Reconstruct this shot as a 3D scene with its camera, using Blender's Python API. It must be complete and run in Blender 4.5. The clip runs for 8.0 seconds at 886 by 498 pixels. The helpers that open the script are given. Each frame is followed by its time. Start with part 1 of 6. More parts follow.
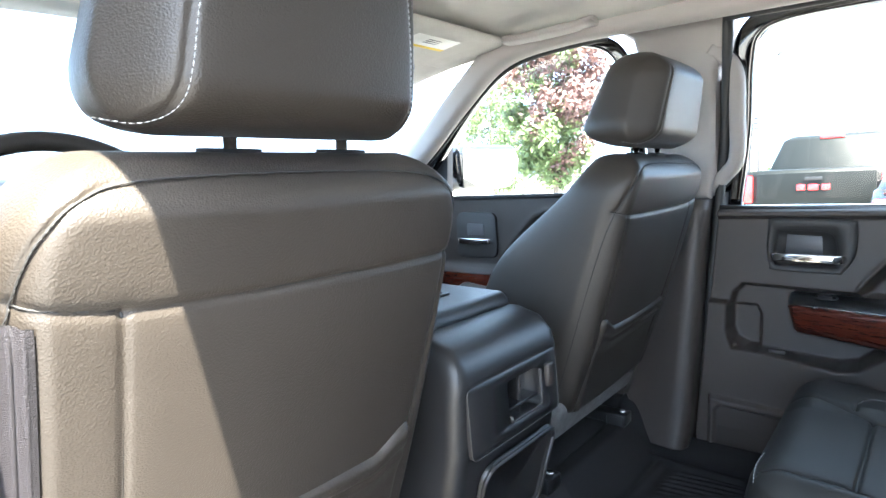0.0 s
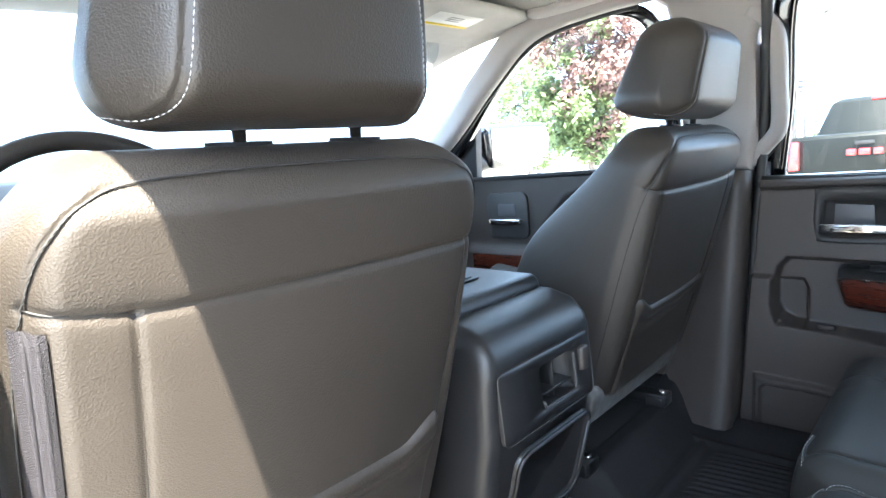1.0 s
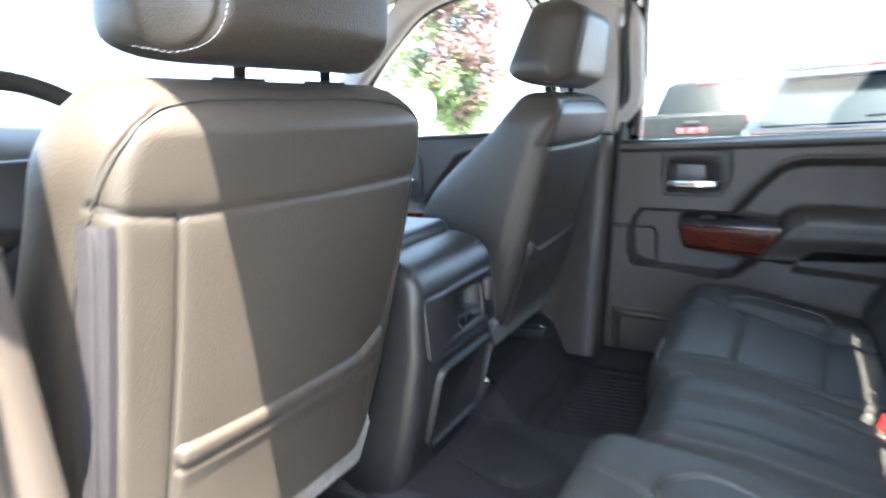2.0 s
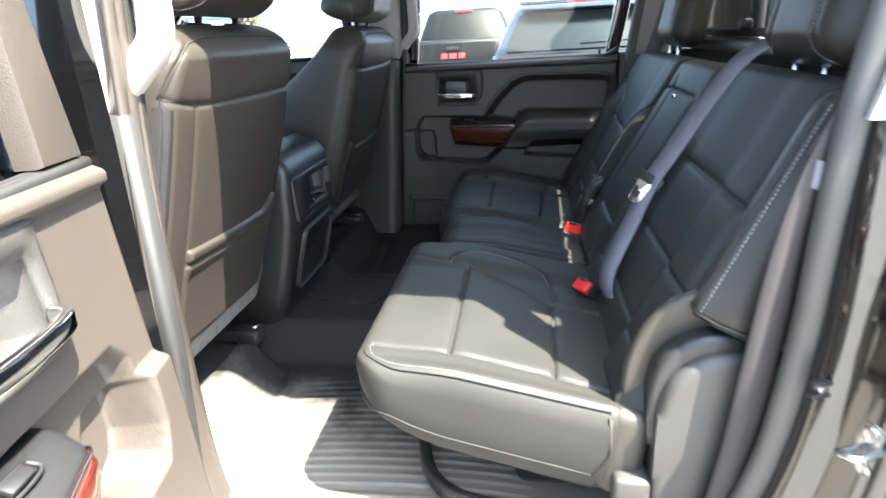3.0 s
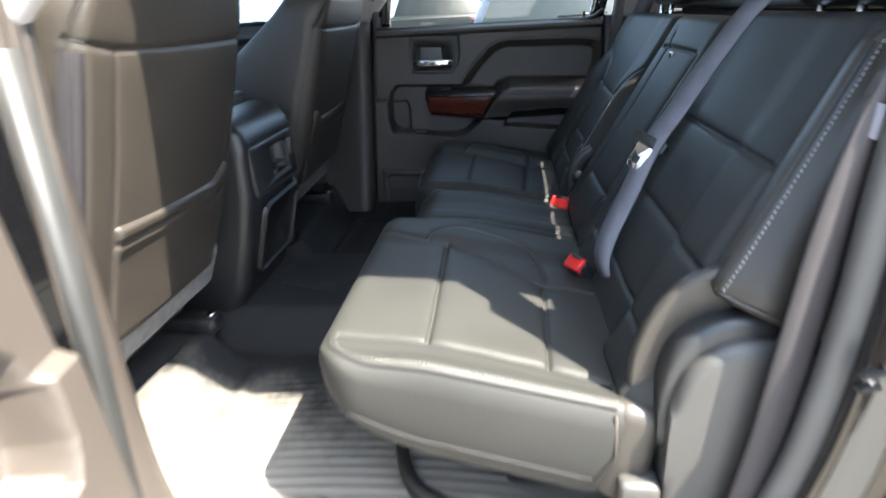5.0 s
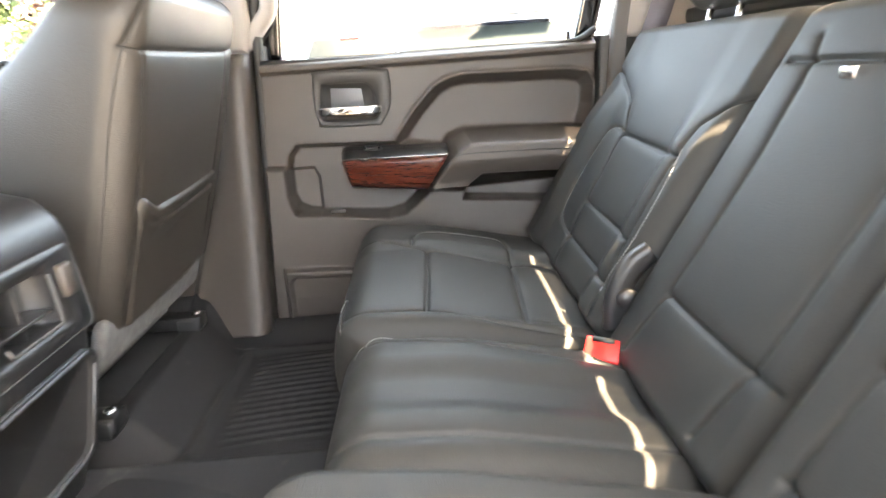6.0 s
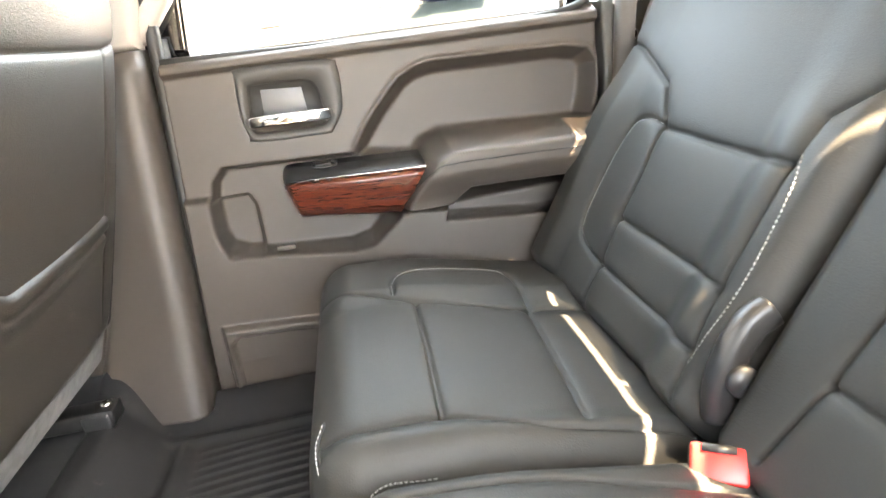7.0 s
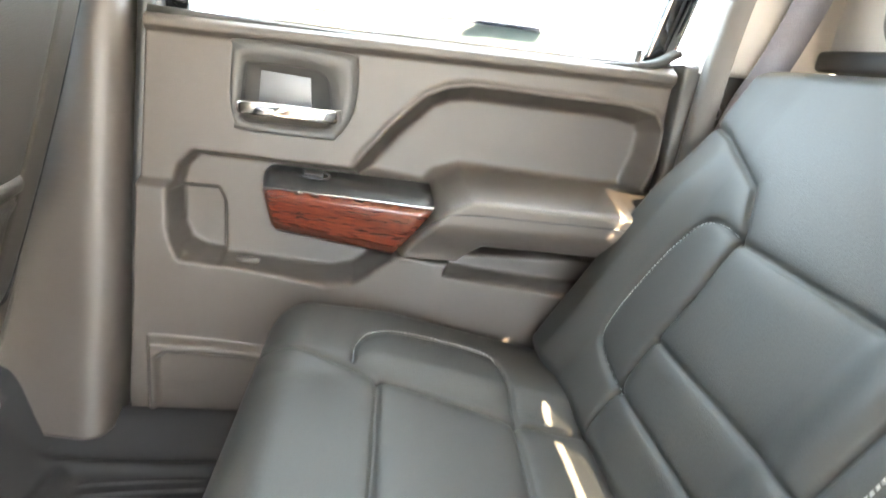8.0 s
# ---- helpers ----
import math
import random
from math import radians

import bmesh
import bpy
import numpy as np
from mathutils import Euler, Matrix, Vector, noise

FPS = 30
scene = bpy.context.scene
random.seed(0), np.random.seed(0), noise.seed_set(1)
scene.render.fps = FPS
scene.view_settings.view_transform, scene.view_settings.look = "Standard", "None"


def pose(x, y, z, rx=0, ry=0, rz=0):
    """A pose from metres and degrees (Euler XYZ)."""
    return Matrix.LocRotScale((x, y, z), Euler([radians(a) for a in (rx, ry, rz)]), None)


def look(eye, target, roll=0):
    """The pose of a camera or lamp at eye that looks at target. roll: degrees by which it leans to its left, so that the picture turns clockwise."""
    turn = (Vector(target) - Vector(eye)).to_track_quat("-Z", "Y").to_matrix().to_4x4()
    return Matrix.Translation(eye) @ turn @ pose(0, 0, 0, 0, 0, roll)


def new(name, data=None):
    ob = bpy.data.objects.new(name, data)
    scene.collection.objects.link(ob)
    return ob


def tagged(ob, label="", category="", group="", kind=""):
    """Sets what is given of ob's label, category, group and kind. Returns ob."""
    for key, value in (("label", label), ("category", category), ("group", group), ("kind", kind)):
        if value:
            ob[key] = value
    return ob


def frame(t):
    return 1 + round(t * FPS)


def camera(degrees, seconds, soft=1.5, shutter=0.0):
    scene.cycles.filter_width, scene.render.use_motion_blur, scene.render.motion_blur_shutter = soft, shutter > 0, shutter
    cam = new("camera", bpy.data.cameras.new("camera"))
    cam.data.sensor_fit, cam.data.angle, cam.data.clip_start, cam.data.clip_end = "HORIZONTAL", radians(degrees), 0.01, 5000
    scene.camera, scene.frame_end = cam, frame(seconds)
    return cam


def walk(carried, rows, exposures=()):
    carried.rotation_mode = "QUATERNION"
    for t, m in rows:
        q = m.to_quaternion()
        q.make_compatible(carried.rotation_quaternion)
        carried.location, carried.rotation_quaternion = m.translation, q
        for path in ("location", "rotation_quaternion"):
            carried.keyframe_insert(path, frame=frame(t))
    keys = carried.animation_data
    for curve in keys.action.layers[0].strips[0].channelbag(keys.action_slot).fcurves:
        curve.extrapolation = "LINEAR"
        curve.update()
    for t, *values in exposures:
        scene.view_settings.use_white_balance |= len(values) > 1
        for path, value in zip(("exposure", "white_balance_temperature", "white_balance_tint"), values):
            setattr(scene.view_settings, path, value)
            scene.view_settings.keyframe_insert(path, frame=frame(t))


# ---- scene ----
cam = camera(74.8, 8.0, shutter=0.4)
PATH = [
    (0, (-0.79, -0.061, 0.967), (0.734, 1.212, 0.731), -2.9),
    (0.5, (-0.769, -0.078, 0.97), (0.715, 1.241, 0.729), -5.0),
    (1, (-0.765, -0.06, 0.97), (0.669, 1.304, 0.677), -5.3),
    (1.5, (-0.772, -0.053, 0.973), (0.698, 1.26, 0.632), -4.6),
    (2, (-0.927, -0.059, 0.947), (0.756, 0.935, 0.525), -3.7),
    (2.2, (-1.075, -0.066, 0.935), (0.696, 0.72, 0.439), -3.3),
    (3.3, (-1.507, -0.136, 0.977), (0.343, 0.098, 0.253), -3.4),
    (3.5, (-1.543, -0.144, 0.98), (0.305, 0.069, 0.247), -3.1),
    (4, (-1.565, -0.15, 0.976), (0.252, 0.094, 0.179), -3.4),
    (4.5, (-1.529, -0.143, 0.967), (0.285, 0.113, 0.166), -2.6),
    (5, (-1.323, -0.1, 0.909), (0.514, 0.117, 0.151), -3.3),
    (5.2, (-1.186, -0.093, 0.923), (0.683, 0.066, 0.229), -4.8),
    (6.3, (-0.456, 0.005, 0.822), (1.427, -0.124, 0.162), -4.1),
    (6.5, (-0.395, 0.001, 0.826), (1.469, -0.191, 0.126), -4.9),
    (7, (-0.29, 0.04, 0.848), (1.573, -0.188, 0.157), -7.7),
    (7.5, (-0.197, 0.044, 0.84), (1.631, -0.218, 0.071), 3.4),
    (8, (-0.096, 0.014, 0.847), (1.785, -0.233, 0.211), 6.5),
]
WB = [(0.0, 4.55, 5350, 3), (0.5, 4.75, 5350, 3), (1.0, 4.6, 5350, 3), (2.0, 4.75, 5400, 3), (3.3, 3.6, 5400, 2), (5.0, 3.55, 5400, 3), (6.3, 6.5, 7300, 10), (7.0, 6.62, 7250, 8), (7.5, 6.82, 7200, 7), (8.0, 6.85, 6950, 4)]
walk(cam, [(t, look(eye, target, roll)) for t, eye, target, roll in PATH], WB)

# ---- light ----
SUN = Vector((0.31, 0.55, -1.0)).normalized()
world = bpy.data.worlds.new("sky")
world.use_nodes = True
scene.world = world
wn = world.node_tree.nodes
sky = wn.new("ShaderNodeTexSky")
sky.sky_type, sky.sun_disc = "NISHITA", False
sky.sun_elevation = math.asin(-SUN.z)
sky.sun_rotation = math.atan2(-SUN.x, -SUN.y)
wn["Background"].inputs["Strength"].default_value = 0.09
sky.dust_density, sky.air_density, sky.ozone_density = 8.0, 0.5, 0.3
# a thin veil of bright haze over the whole sky
haze = wn.new("ShaderNodeMix")
haze.data_type = "RGBA"
haze.inputs["Factor"].default_value = 0.42
haze.inputs[7].default_value = (4.9, 5.9, 7.0, 1)
world.node_tree.links.new(sky.outputs[0], haze.inputs[6])
world.node_tree.links.new(haze.outputs[2], wn["Background"].inputs["Color"])
sun = new("sun", bpy.data.lights.new("sun", "SUN"))
sun.data.energy, sun.data.angle, sun.data.color = 5.0, radians(0.5), (1.0, 0.80, 0.58)
sun.matrix_world = SUN.to_track_quat("-Z", "Y").to_matrix().to_4x4()


# ---- materials ----
def material(name, color, rough=0.5, metal=0.0, var=0.12, scale=8.0, bump=0.0, bscale=400.0, coat=0.0, spec=0.5, kind="noise", stretch=(1, 1, 1)):
    """Principled surface with broad and fine variation of tone and a fine relief."""
    m = bpy.data.materials.new(name)
    m.use_nodes = True
    n, l = m.node_tree.nodes, m.node_tree.links
    b = n["Principled BSDF"]
    b.inputs["Metallic"].default_value = metal
    b.inputs["Coat Weight"].default_value = coat
    b.inputs["Specular IOR Level"].default_value = spec
    co = n.new("ShaderNodeTexCoord")
    mp = n.new("ShaderNodeMapping")
    mp.inputs["Scale"].default_value = stretch
    l.new(co.outputs["Object"], mp.inputs["Vector"])
    broad = n.new("ShaderNodeTexNoise")
    broad.inputs["Scale"].default_value, broad.inputs["Detail"].default_value = scale, 5
    l.new(mp.outputs[0], broad.inputs["Vector"])
    ramp = n.new("ShaderNodeMapRange")
    ramp.inputs["From Min"].default_value, ramp.inputs["From Max"].default_value = 0.3, 0.7
    ramp.inputs["To Min"].default_value, ramp.inputs["To Max"].default_value = 1 - var, 1 + var
    l.new(broad.outputs[0], ramp.inputs["Value"])
    mul = n.new("ShaderNodeVectorMath")
    mul.operation = "SCALE"
    mul.inputs[0].default_value = color
    l.new(ramp.outputs[0], mul.inputs["Scale"])
    l.new(mul.outputs[0], b.inputs["Base Color"])
    rr = n.new("ShaderNodeMapRange")
    rr.inputs["To Min"].default_value, rr.inputs["To Max"].default_value = max(0.02, rough - 0.07), min(1, rough + 0.07)
    l.new(broad.outputs[0], rr.inputs["Value"])
    l.new(rr.outputs[0], b.inputs["Roughness"])
    if bump:
        if kind == "leather":
            fine = n.new("ShaderNodeTexVoronoi")
            fine.feature = "SMOOTH_F1"
        else:
            fine = n.new("ShaderNodeTexNoise")
        fine.inputs["Scale"].default_value = bscale
        l.new(mp.outputs[0], fine.inputs["Vector"])
        bn = n.new("ShaderNodeBump")
        bn.inputs["Strength"].default_value, bn.inputs["Distance"].default_value = bump, 0.0012
        l.new(fine.outputs[0], bn.inputs["Height"])
        l.new(bn.outputs[0], b.inputs["Normal"])
    return m


def glass_material(name, tint, rough=0.0):
    m = bpy.data.materials.new(name)
    m.use_nodes = True
    n, l = m.node_tree.nodes, m.node_tree.links
    n.remove(n["Principled BSDF"])
    tr, gl, mix, lw, amt = (n.new("ShaderNodeBsdfTransparent"), n.new("ShaderNodeBsdfGlossy"), n.new("ShaderNodeMixShader"), n.new("ShaderNodeLayerWeight"), n.new("ShaderNodeMapRange"))
    tr.inputs["Color"].default_value = (*tint, 1)
    gl.inputs["Roughness"].default_value = rough
    lw.inputs["Blend"].default_value = 0.25
    amt.inputs["To Min"].default_value, amt.inputs["To Max"].default_value = 0.05, 0.55
    l.new(lw.outputs["Facing"], amt.inputs["Value"])
    l.new(amt.outputs[0], mix.inputs[0])
    l.new(tr.outputs[0], mix.inputs[1])
    l.new(gl.outputs[0], mix.inputs[2])
    l.new(mix.outputs[0], n["Material Output"].inputs["Surface"])
    return m


LEATHER = material("black leather", (0.0305, 0.0262, 0.0218), 0.42, var=0.10, scale=5, bump=0.34, bscale=650, spec=0.40, kind="leather")
LEATHER_SOFT = material("black perforated leather", (0.0240, 0.0236, 0.0220), 0.54, var=0.12, scale=6, bump=0.20, bscale=650, spec=0.21, kind="leather")
FELT = material("grey felt", (0.14, 0.14, 0.138), 0.95, var=0.2, scale=60, bump=0.9, bscale=900)
CARPET = material("black carpet", (0.015, 0.015, 0.0162), 0.95, var=0.3, scale=40, bump=0.9, bscale=800)
RUBBER_MAT = material("black rubber floor mat", (0.012, 0.012, 0.0128), 0.70, var=0.25, scale=7, bump=0.4, bscale=500, spec=0.25)
PLASTIC = material("dark grey brown moulded plastic", (0.050, 0.042, 0.0362), 0.44, var=0.07, scale=4, bump=0.35, bscale=900, kind="leather")
PLASTIC_BLACK = material("black plastic", (0.014, 0.014, 0.0147), 0.4, var=0.1, scale=6, bump=0.2, bscale=900)
PLASTIC_SOFT = material("charcoal soft plastic", (0.04, 0.038, 0.036), 0.48, var=0.08, scale=5, bump=0.35, bscale=800, kind="leather")
TRIM_LIGHT = material("light grey pillar trim", (0.34, 0.315, 0.295), 0.6, var=0.04, scale=5, bump=0.25, bscale=900)
HEADLINER = material("light grey fabric headliner", (0.56, 0.54, 0.5), 0.9, var=0.05, scale=20, bump=0.7, bscale=1200)
CHROME = material("polished chrome", (0.85, 0.85, 0.86), 0.08, metal=1.0, var=0.03)
STEEL = material("zinc plated steel", (0.6, 0.6, 0.6), 0.25, metal=1.0, var=0.1, scale=30)
DARK_STEEL = material("dark steel", (0.03, 0.03, 0.03), 0.4, metal=0.6, var=0.2, scale=30)
PAINT_BLACK = material("glossy black car paint", (0.004, 0.004, 0.0045), 0.05, var=0.05, coat=1.0, spec=0.7)
RUBBER = material("black rubber seal", (0.018, 0.018, 0.018), 0.55, var=0.15, scale=20)
THREAD = material("pale grey thread", (0.36, 0.36, 0.36), 0.7, var=0.1, scale=60)
THREAD_DARK = material("dark thread", (0.012, 0.012, 0.012), 0.7, var=0.1, scale=60)
WEBBING = material("grey seat belt webbing", (0.13, 0.126, 0.148), 0.6, var=0.12, scale=30, bump=0.8, bscale=500)
WEBBING_TAUPE = material("taupe seat belt webbing", (0.025, 0.0205, 0.0215), 0.7, var=0.12, scale=30, bump=0.4, bscale=500)
RED = material("red plastic", (0.50, 0.014, 0.012), 0.40, var=0.05)
WHITE_LABEL = material("white paper label", (0.8, 0.8, 0.76), 0.6, var=0.02)
YELLOW = material("yellow label band", (0.8, 0.6, 0.05), 0.6, var=0.03)
GLASS = glass_material("clear window glass", (0.9, 0.93, 0.92))
GLASS_DARK = glass_material("tinted window glass", (0.25, 0.28, 0.28))
GLASS_REAR = glass_material("grey tinted rear glass", (0.05, 0.05, 0.048))


def sunlit_dust(m, color):
    """Pale tone by the door: sun glare put into the colour, with some dry dust, thinning out in patches towards the
    tunnel.
    """
    n, l = m.node_tree.nodes, m.node_tree.links
    b = n["Principled BSDF"]
    old = b.inputs["Base Color"].links[0].from_socket
    co, sep, noise, fall, add, amt, mix = (n.new(k) for k in ("ShaderNodeTexCoord", "ShaderNodeSeparateXYZ", "ShaderNodeTexNoise", "ShaderNodeMapRange", "ShaderNodeMath", "ShaderNodeMapRange", "ShaderNodeMix"))
    l.new(co.outputs["Object"], sep.inputs[0])
    l.new(co.outputs["Object"], noise.inputs["Vector"])
    noise.inputs["Scale"].default_value, noise.inputs["Detail"].default_value, noise.inputs["Roughness"].default_value = 9.0, 8.0, 0.65
    fall.inputs["From Min"].default_value, fall.inputs["From Max"].default_value = -0.25, -0.80
    l.new(sep.outputs["X"], fall.inputs["Value"])
    add.operation = "ADD"
    l.new(noise.outputs[0], add.inputs[0])
    l.new(fall.outputs[0], add.inputs[1])
    amt.inputs["From Min"].default_value, amt.inputs["From Max"].default_value = 0.62, 1.05
    amt.inputs["To Max"].default_value = 0.85
    l.new(add.outputs[0], amt.inputs["Value"])
    mix.data_type = "RGBA"
    l.new(amt.outputs[0], mix.inputs["Factor"])
    l.new(old, mix.inputs[6])
    mix.inputs[7].default_value = (*color, 1)
    l.new(mix.outputs[2], b.inputs["Base Color"])


# painted sun brightness on the door side of the mat, mixed with trodden dust
sunlit_dust(RUBBER_MAT, (0.17, 0.158, 0.14))


# ---- building helpers ----
def thing(name, label, category, group="", kind="", at=(0, 0, 0)):
    """An empty at the base of a thing, which parents its parts."""
    ob = new(name)
    ob.location = at
    ob.empty_display_size = 0.05
    return tagged(ob, label, category, group, kind)


def link(name, me, mat, parent=None, label="", smooth=True):
    me.materials.append(mat)
    if smooth:
        me.shade_smooth()
    ob = new(name, me)
    if parent is not None:
        ob.parent = parent
        top = parent
        off = Vector(parent.location)
        while top.parent:
            top = top.parent
            off += Vector(top.location)
        ob.location = -off
    return tagged(ob, label)


def part(name, bm, mat, parent=None, label="", smooth=True):
    me = bpy.data.meshes.new(name)
    bm.normal_update()
    bm.to_mesh(me)
    bm.free()
    return link(name, me, mat, parent, label, smooth)


def grid_mesh(name, P, mat, parent=None, label="", loop_u=False, loop_v=False, flip=False, caps=False):
    """A sheet from an array of points P[i, j]."""
    P = np.asarray(P, float)
    nu, nv = P.shape[:2]
    idx = np.arange(nu * nv).reshape(nu, nv)
    iu = np.arange(nu if loop_u else nu - 1)
    iv = np.arange(nv if loop_v else nv - 1)
    a = idx[np.ix_(iu, iv)]
    b = idx[np.ix_((iu + 1) % nu, iv)]
    c = idx[np.ix_((iu + 1) % nu, (iv + 1) % nv)]
    d = idx[np.ix_(iu, (iv + 1) % nv)]
    q = np.stack([a, b, c, d], -1).reshape(-1, 4)
    faces = (q[:, ::-1] if flip else q).tolist()
    if caps:
        faces += [idx[0].tolist(), idx[-1].tolist()[::-1]]
    me = bpy.data.meshes.new(name)
    me.from_pydata(P.reshape(-1, 3).tolist(), [], faces)
    bm = bmesh.new()
    bm.from_mesh(me)
    bmesh.ops.remove_doubles(bm, verts=bm.verts, dist=1e-6)
    bmesh.ops.recalc_face_normals(bm, faces=bm.faces)
    bm.to_mesh(me)
    bm.free()
    return link(name, me, mat, parent, label)


def resample(pts, step):
    pts = np.asarray(pts, float)
    seg = np.linalg.norm(np.diff(pts, axis=0), axis=1)
    s = np.r_[0, np.cumsum(seg)]
    n = max(2, int(s[-1] / step) + 1)
    t = np.linspace(0, s[-1], n)
    return np.stack([np.interp(t, s, pts[:, k]) for k in range(pts.shape[1])], 1)


def smooth_line(pts, n=8):
    """A Catmull-Rom curve through the points."""
    p = [np.asarray(q, float) for q in pts]
    p = [2 * p[0] - p[1]] + p + [2 * p[-1] - p[-2]]
    out = []
    for i in range(1, len(p) - 2):
        for k in range(n):
            t = k / n
            out.append(0.5 * (2 * p[i] + (p[i + 1] - p[i - 1]) * t + (2 * p[i - 1] - 5 * p[i] + 4 * p[i + 1] - p[i + 2]) * t * t + (3 * p[i] - p[i - 1] - 3 * p[i + 1] + p[i + 2]) * t ** 3))
    return np.array(out + [p[-2]])


def frames_along(pts, up=None):
    pts = np.asarray(pts, float)
    tan = np.gradient(pts, axis=0)
    tan /= np.linalg.norm(tan, axis=1)[:, None] + 1e-12
    out = []
    ref = np.array(up if up is not None else ((0, 0, 1) if abs(tan[0][2]) < 0.8 else (0, 1, 0)), float)
    for t in tan:
        side = np.cross(t, ref)
        side /= np.linalg.norm(side) + 1e-12
        u = np.cross(side, t)
        if up is None:
            ref = u
        out.append((side, u))
    return out


def sweep(name, pts, section, mat, parent=None, label="", up=None, closed=False):
    """A section (pairs of side, up) carried along a line; the ends are closed."""
    fr = frames_along(pts, up)
    P = np.array([[np.asarray(p) + s * a + u * b for a, b in section] for p, (s, u) in zip(pts, fr)])
    if not closed:
        P = np.concatenate([P[:1].mean(1, keepdims=True).repeat(P.shape[1], 1), P, P[-1:].mean(1, keepdims=True).repeat(P.shape[1], 1)])
    return grid_mesh(name, P, mat, parent, label, loop_v=True, loop_u=closed)


def circle(r, n=10, ry=None):
    return [(r * math.cos(2 * math.pi * k / n), (ry or r) * math.sin(2 * math.pi * k / n)) for k in range(n)]


def round_rect(w, h, r, n=4):
    out = []
    for cx, cy, a0 in ((w / 2 - r, h / 2 - r, 0), (-w / 2 + r, h / 2 - r, 90), (-w / 2 + r, -h / 2 + r, 180), (w / 2 - r, -h / 2 + r, 270)):
        out += [(cx + r * math.cos(radians(a0 + 90 * k / n)), cy + r * math.sin(radians(a0 + 90 * k / n))) for k in range(n + 1)]
    return out


def tube(name, pts, r, mat, parent=None, label="", n=10):
    return sweep(name, pts, circle(r, n), mat, parent, label)


def block(name, size, at, mat, parent=None, label="", r=0.004, seg=2, turn=(0, 0, 0), taper=None):
    """A box with rounded edges."""
    bm = bmesh.new()
    bmesh.ops.create_cube(bm, size=1.0)
    for v in bm.verts:
        v.co = Vector((v.co.x * size[0], v.co.y * size[1], v.co.z * size[2]))
        if taper and v.co.z > 0:
            v.co.x *= taper[0]
            v.co.y *= taper[1]
    if r:
        bmesh.ops.bevel(bm, geom=bm.edges[:], offset=r, segments=seg, profile=0.5, affect="EDGES")
    bmesh.ops.transform(bm, matrix=pose(*at, *turn), verts=bm.verts)
    ob = part(name, bm, mat, parent, label)
    return ob


def prism(name, outline, depth, mat, parent=None, label="", m=None, r=0.003, seg=2):
    """An outline in x, y pushed up by depth in z, with rounded upper edges, then laid by m."""
    bm = bmesh.new()
    low = [bm.verts.new((x, y, 0)) for x, y in outline]
    f = bm.faces.new(low)
    res = bmesh.ops.extrude_face_region(bm, geom=[f])
    top = [e for e in res["geom"] if isinstance(e, bmesh.types.BMVert)]
    for v in top:
        v.co.z += depth
    if r:
        es = [e for e in bm.edges if all(abs(v.co.z - depth) < 1e-7 for v in e.verts)]
        bmesh.ops.bevel(bm, geom=es, offset=r, segments=seg, profile=0.5, affect="EDGES")
    bmesh.ops.recalc_face_normals(bm, faces=bm.faces)
    bm.normal_update()
    for e in bm.edges:
        e.smooth = len(e.link_faces) == 2 and e.calc_face_angle(0) < 0.7
    if m is not None:
        bmesh.ops.transform(bm, matrix=m, verts=bm.verts)
    me = bpy.data.meshes.new(name)
    bm.to_mesh(me)
    bm.free()
    for p in me.polygons:
        p.use_smooth = True
    return link(name, me, mat, parent, label, smooth=False)


def dist_line(A, B, line):
    """Distance of points (A, B) from a polyline."""
    best = np.full(np.shape(A), 1e9)
    line = np.asarray(line, float)
    for (x0, y0), (x1, y1) in zip(line[:-1], line[1:]):
        dx, dy = x1 - x0, y1 - y0
        t = np.clip(((A - x0) * dx + (B - y0) * dy) / (dx * dx + dy * dy + 1e-12), 0, 1)
        best = np.minimum(best, np.hypot(A - x0 - t * dx, B - y0 - t * dy))
    return best


def inside(A, B, poly):
    """Signed distance to a polygon, positive inside."""
    poly = np.asarray(poly, float)
    hit = np.zeros(np.shape(A), bool)
    for (x0, y0), (x1, y1) in zip(poly, np.roll(poly, -1, 0)):
        cross = ((y0 > B) != (y1 > B)) & (A < (x1 - x0) * (B - y0) / (y1 - y0 + 1e-12) + x0)
        hit ^= cross
    d = dist_line(A, B, np.vstack([poly, poly[:1]]))
    return np.where(hit, d, -d)


def step(d, w):
    """0 to 1 across a soft step of width w round d = 0."""
    t = np.clip(d / w + 0.5, 0, 1)
    return t * t * (3 - 2 * t)


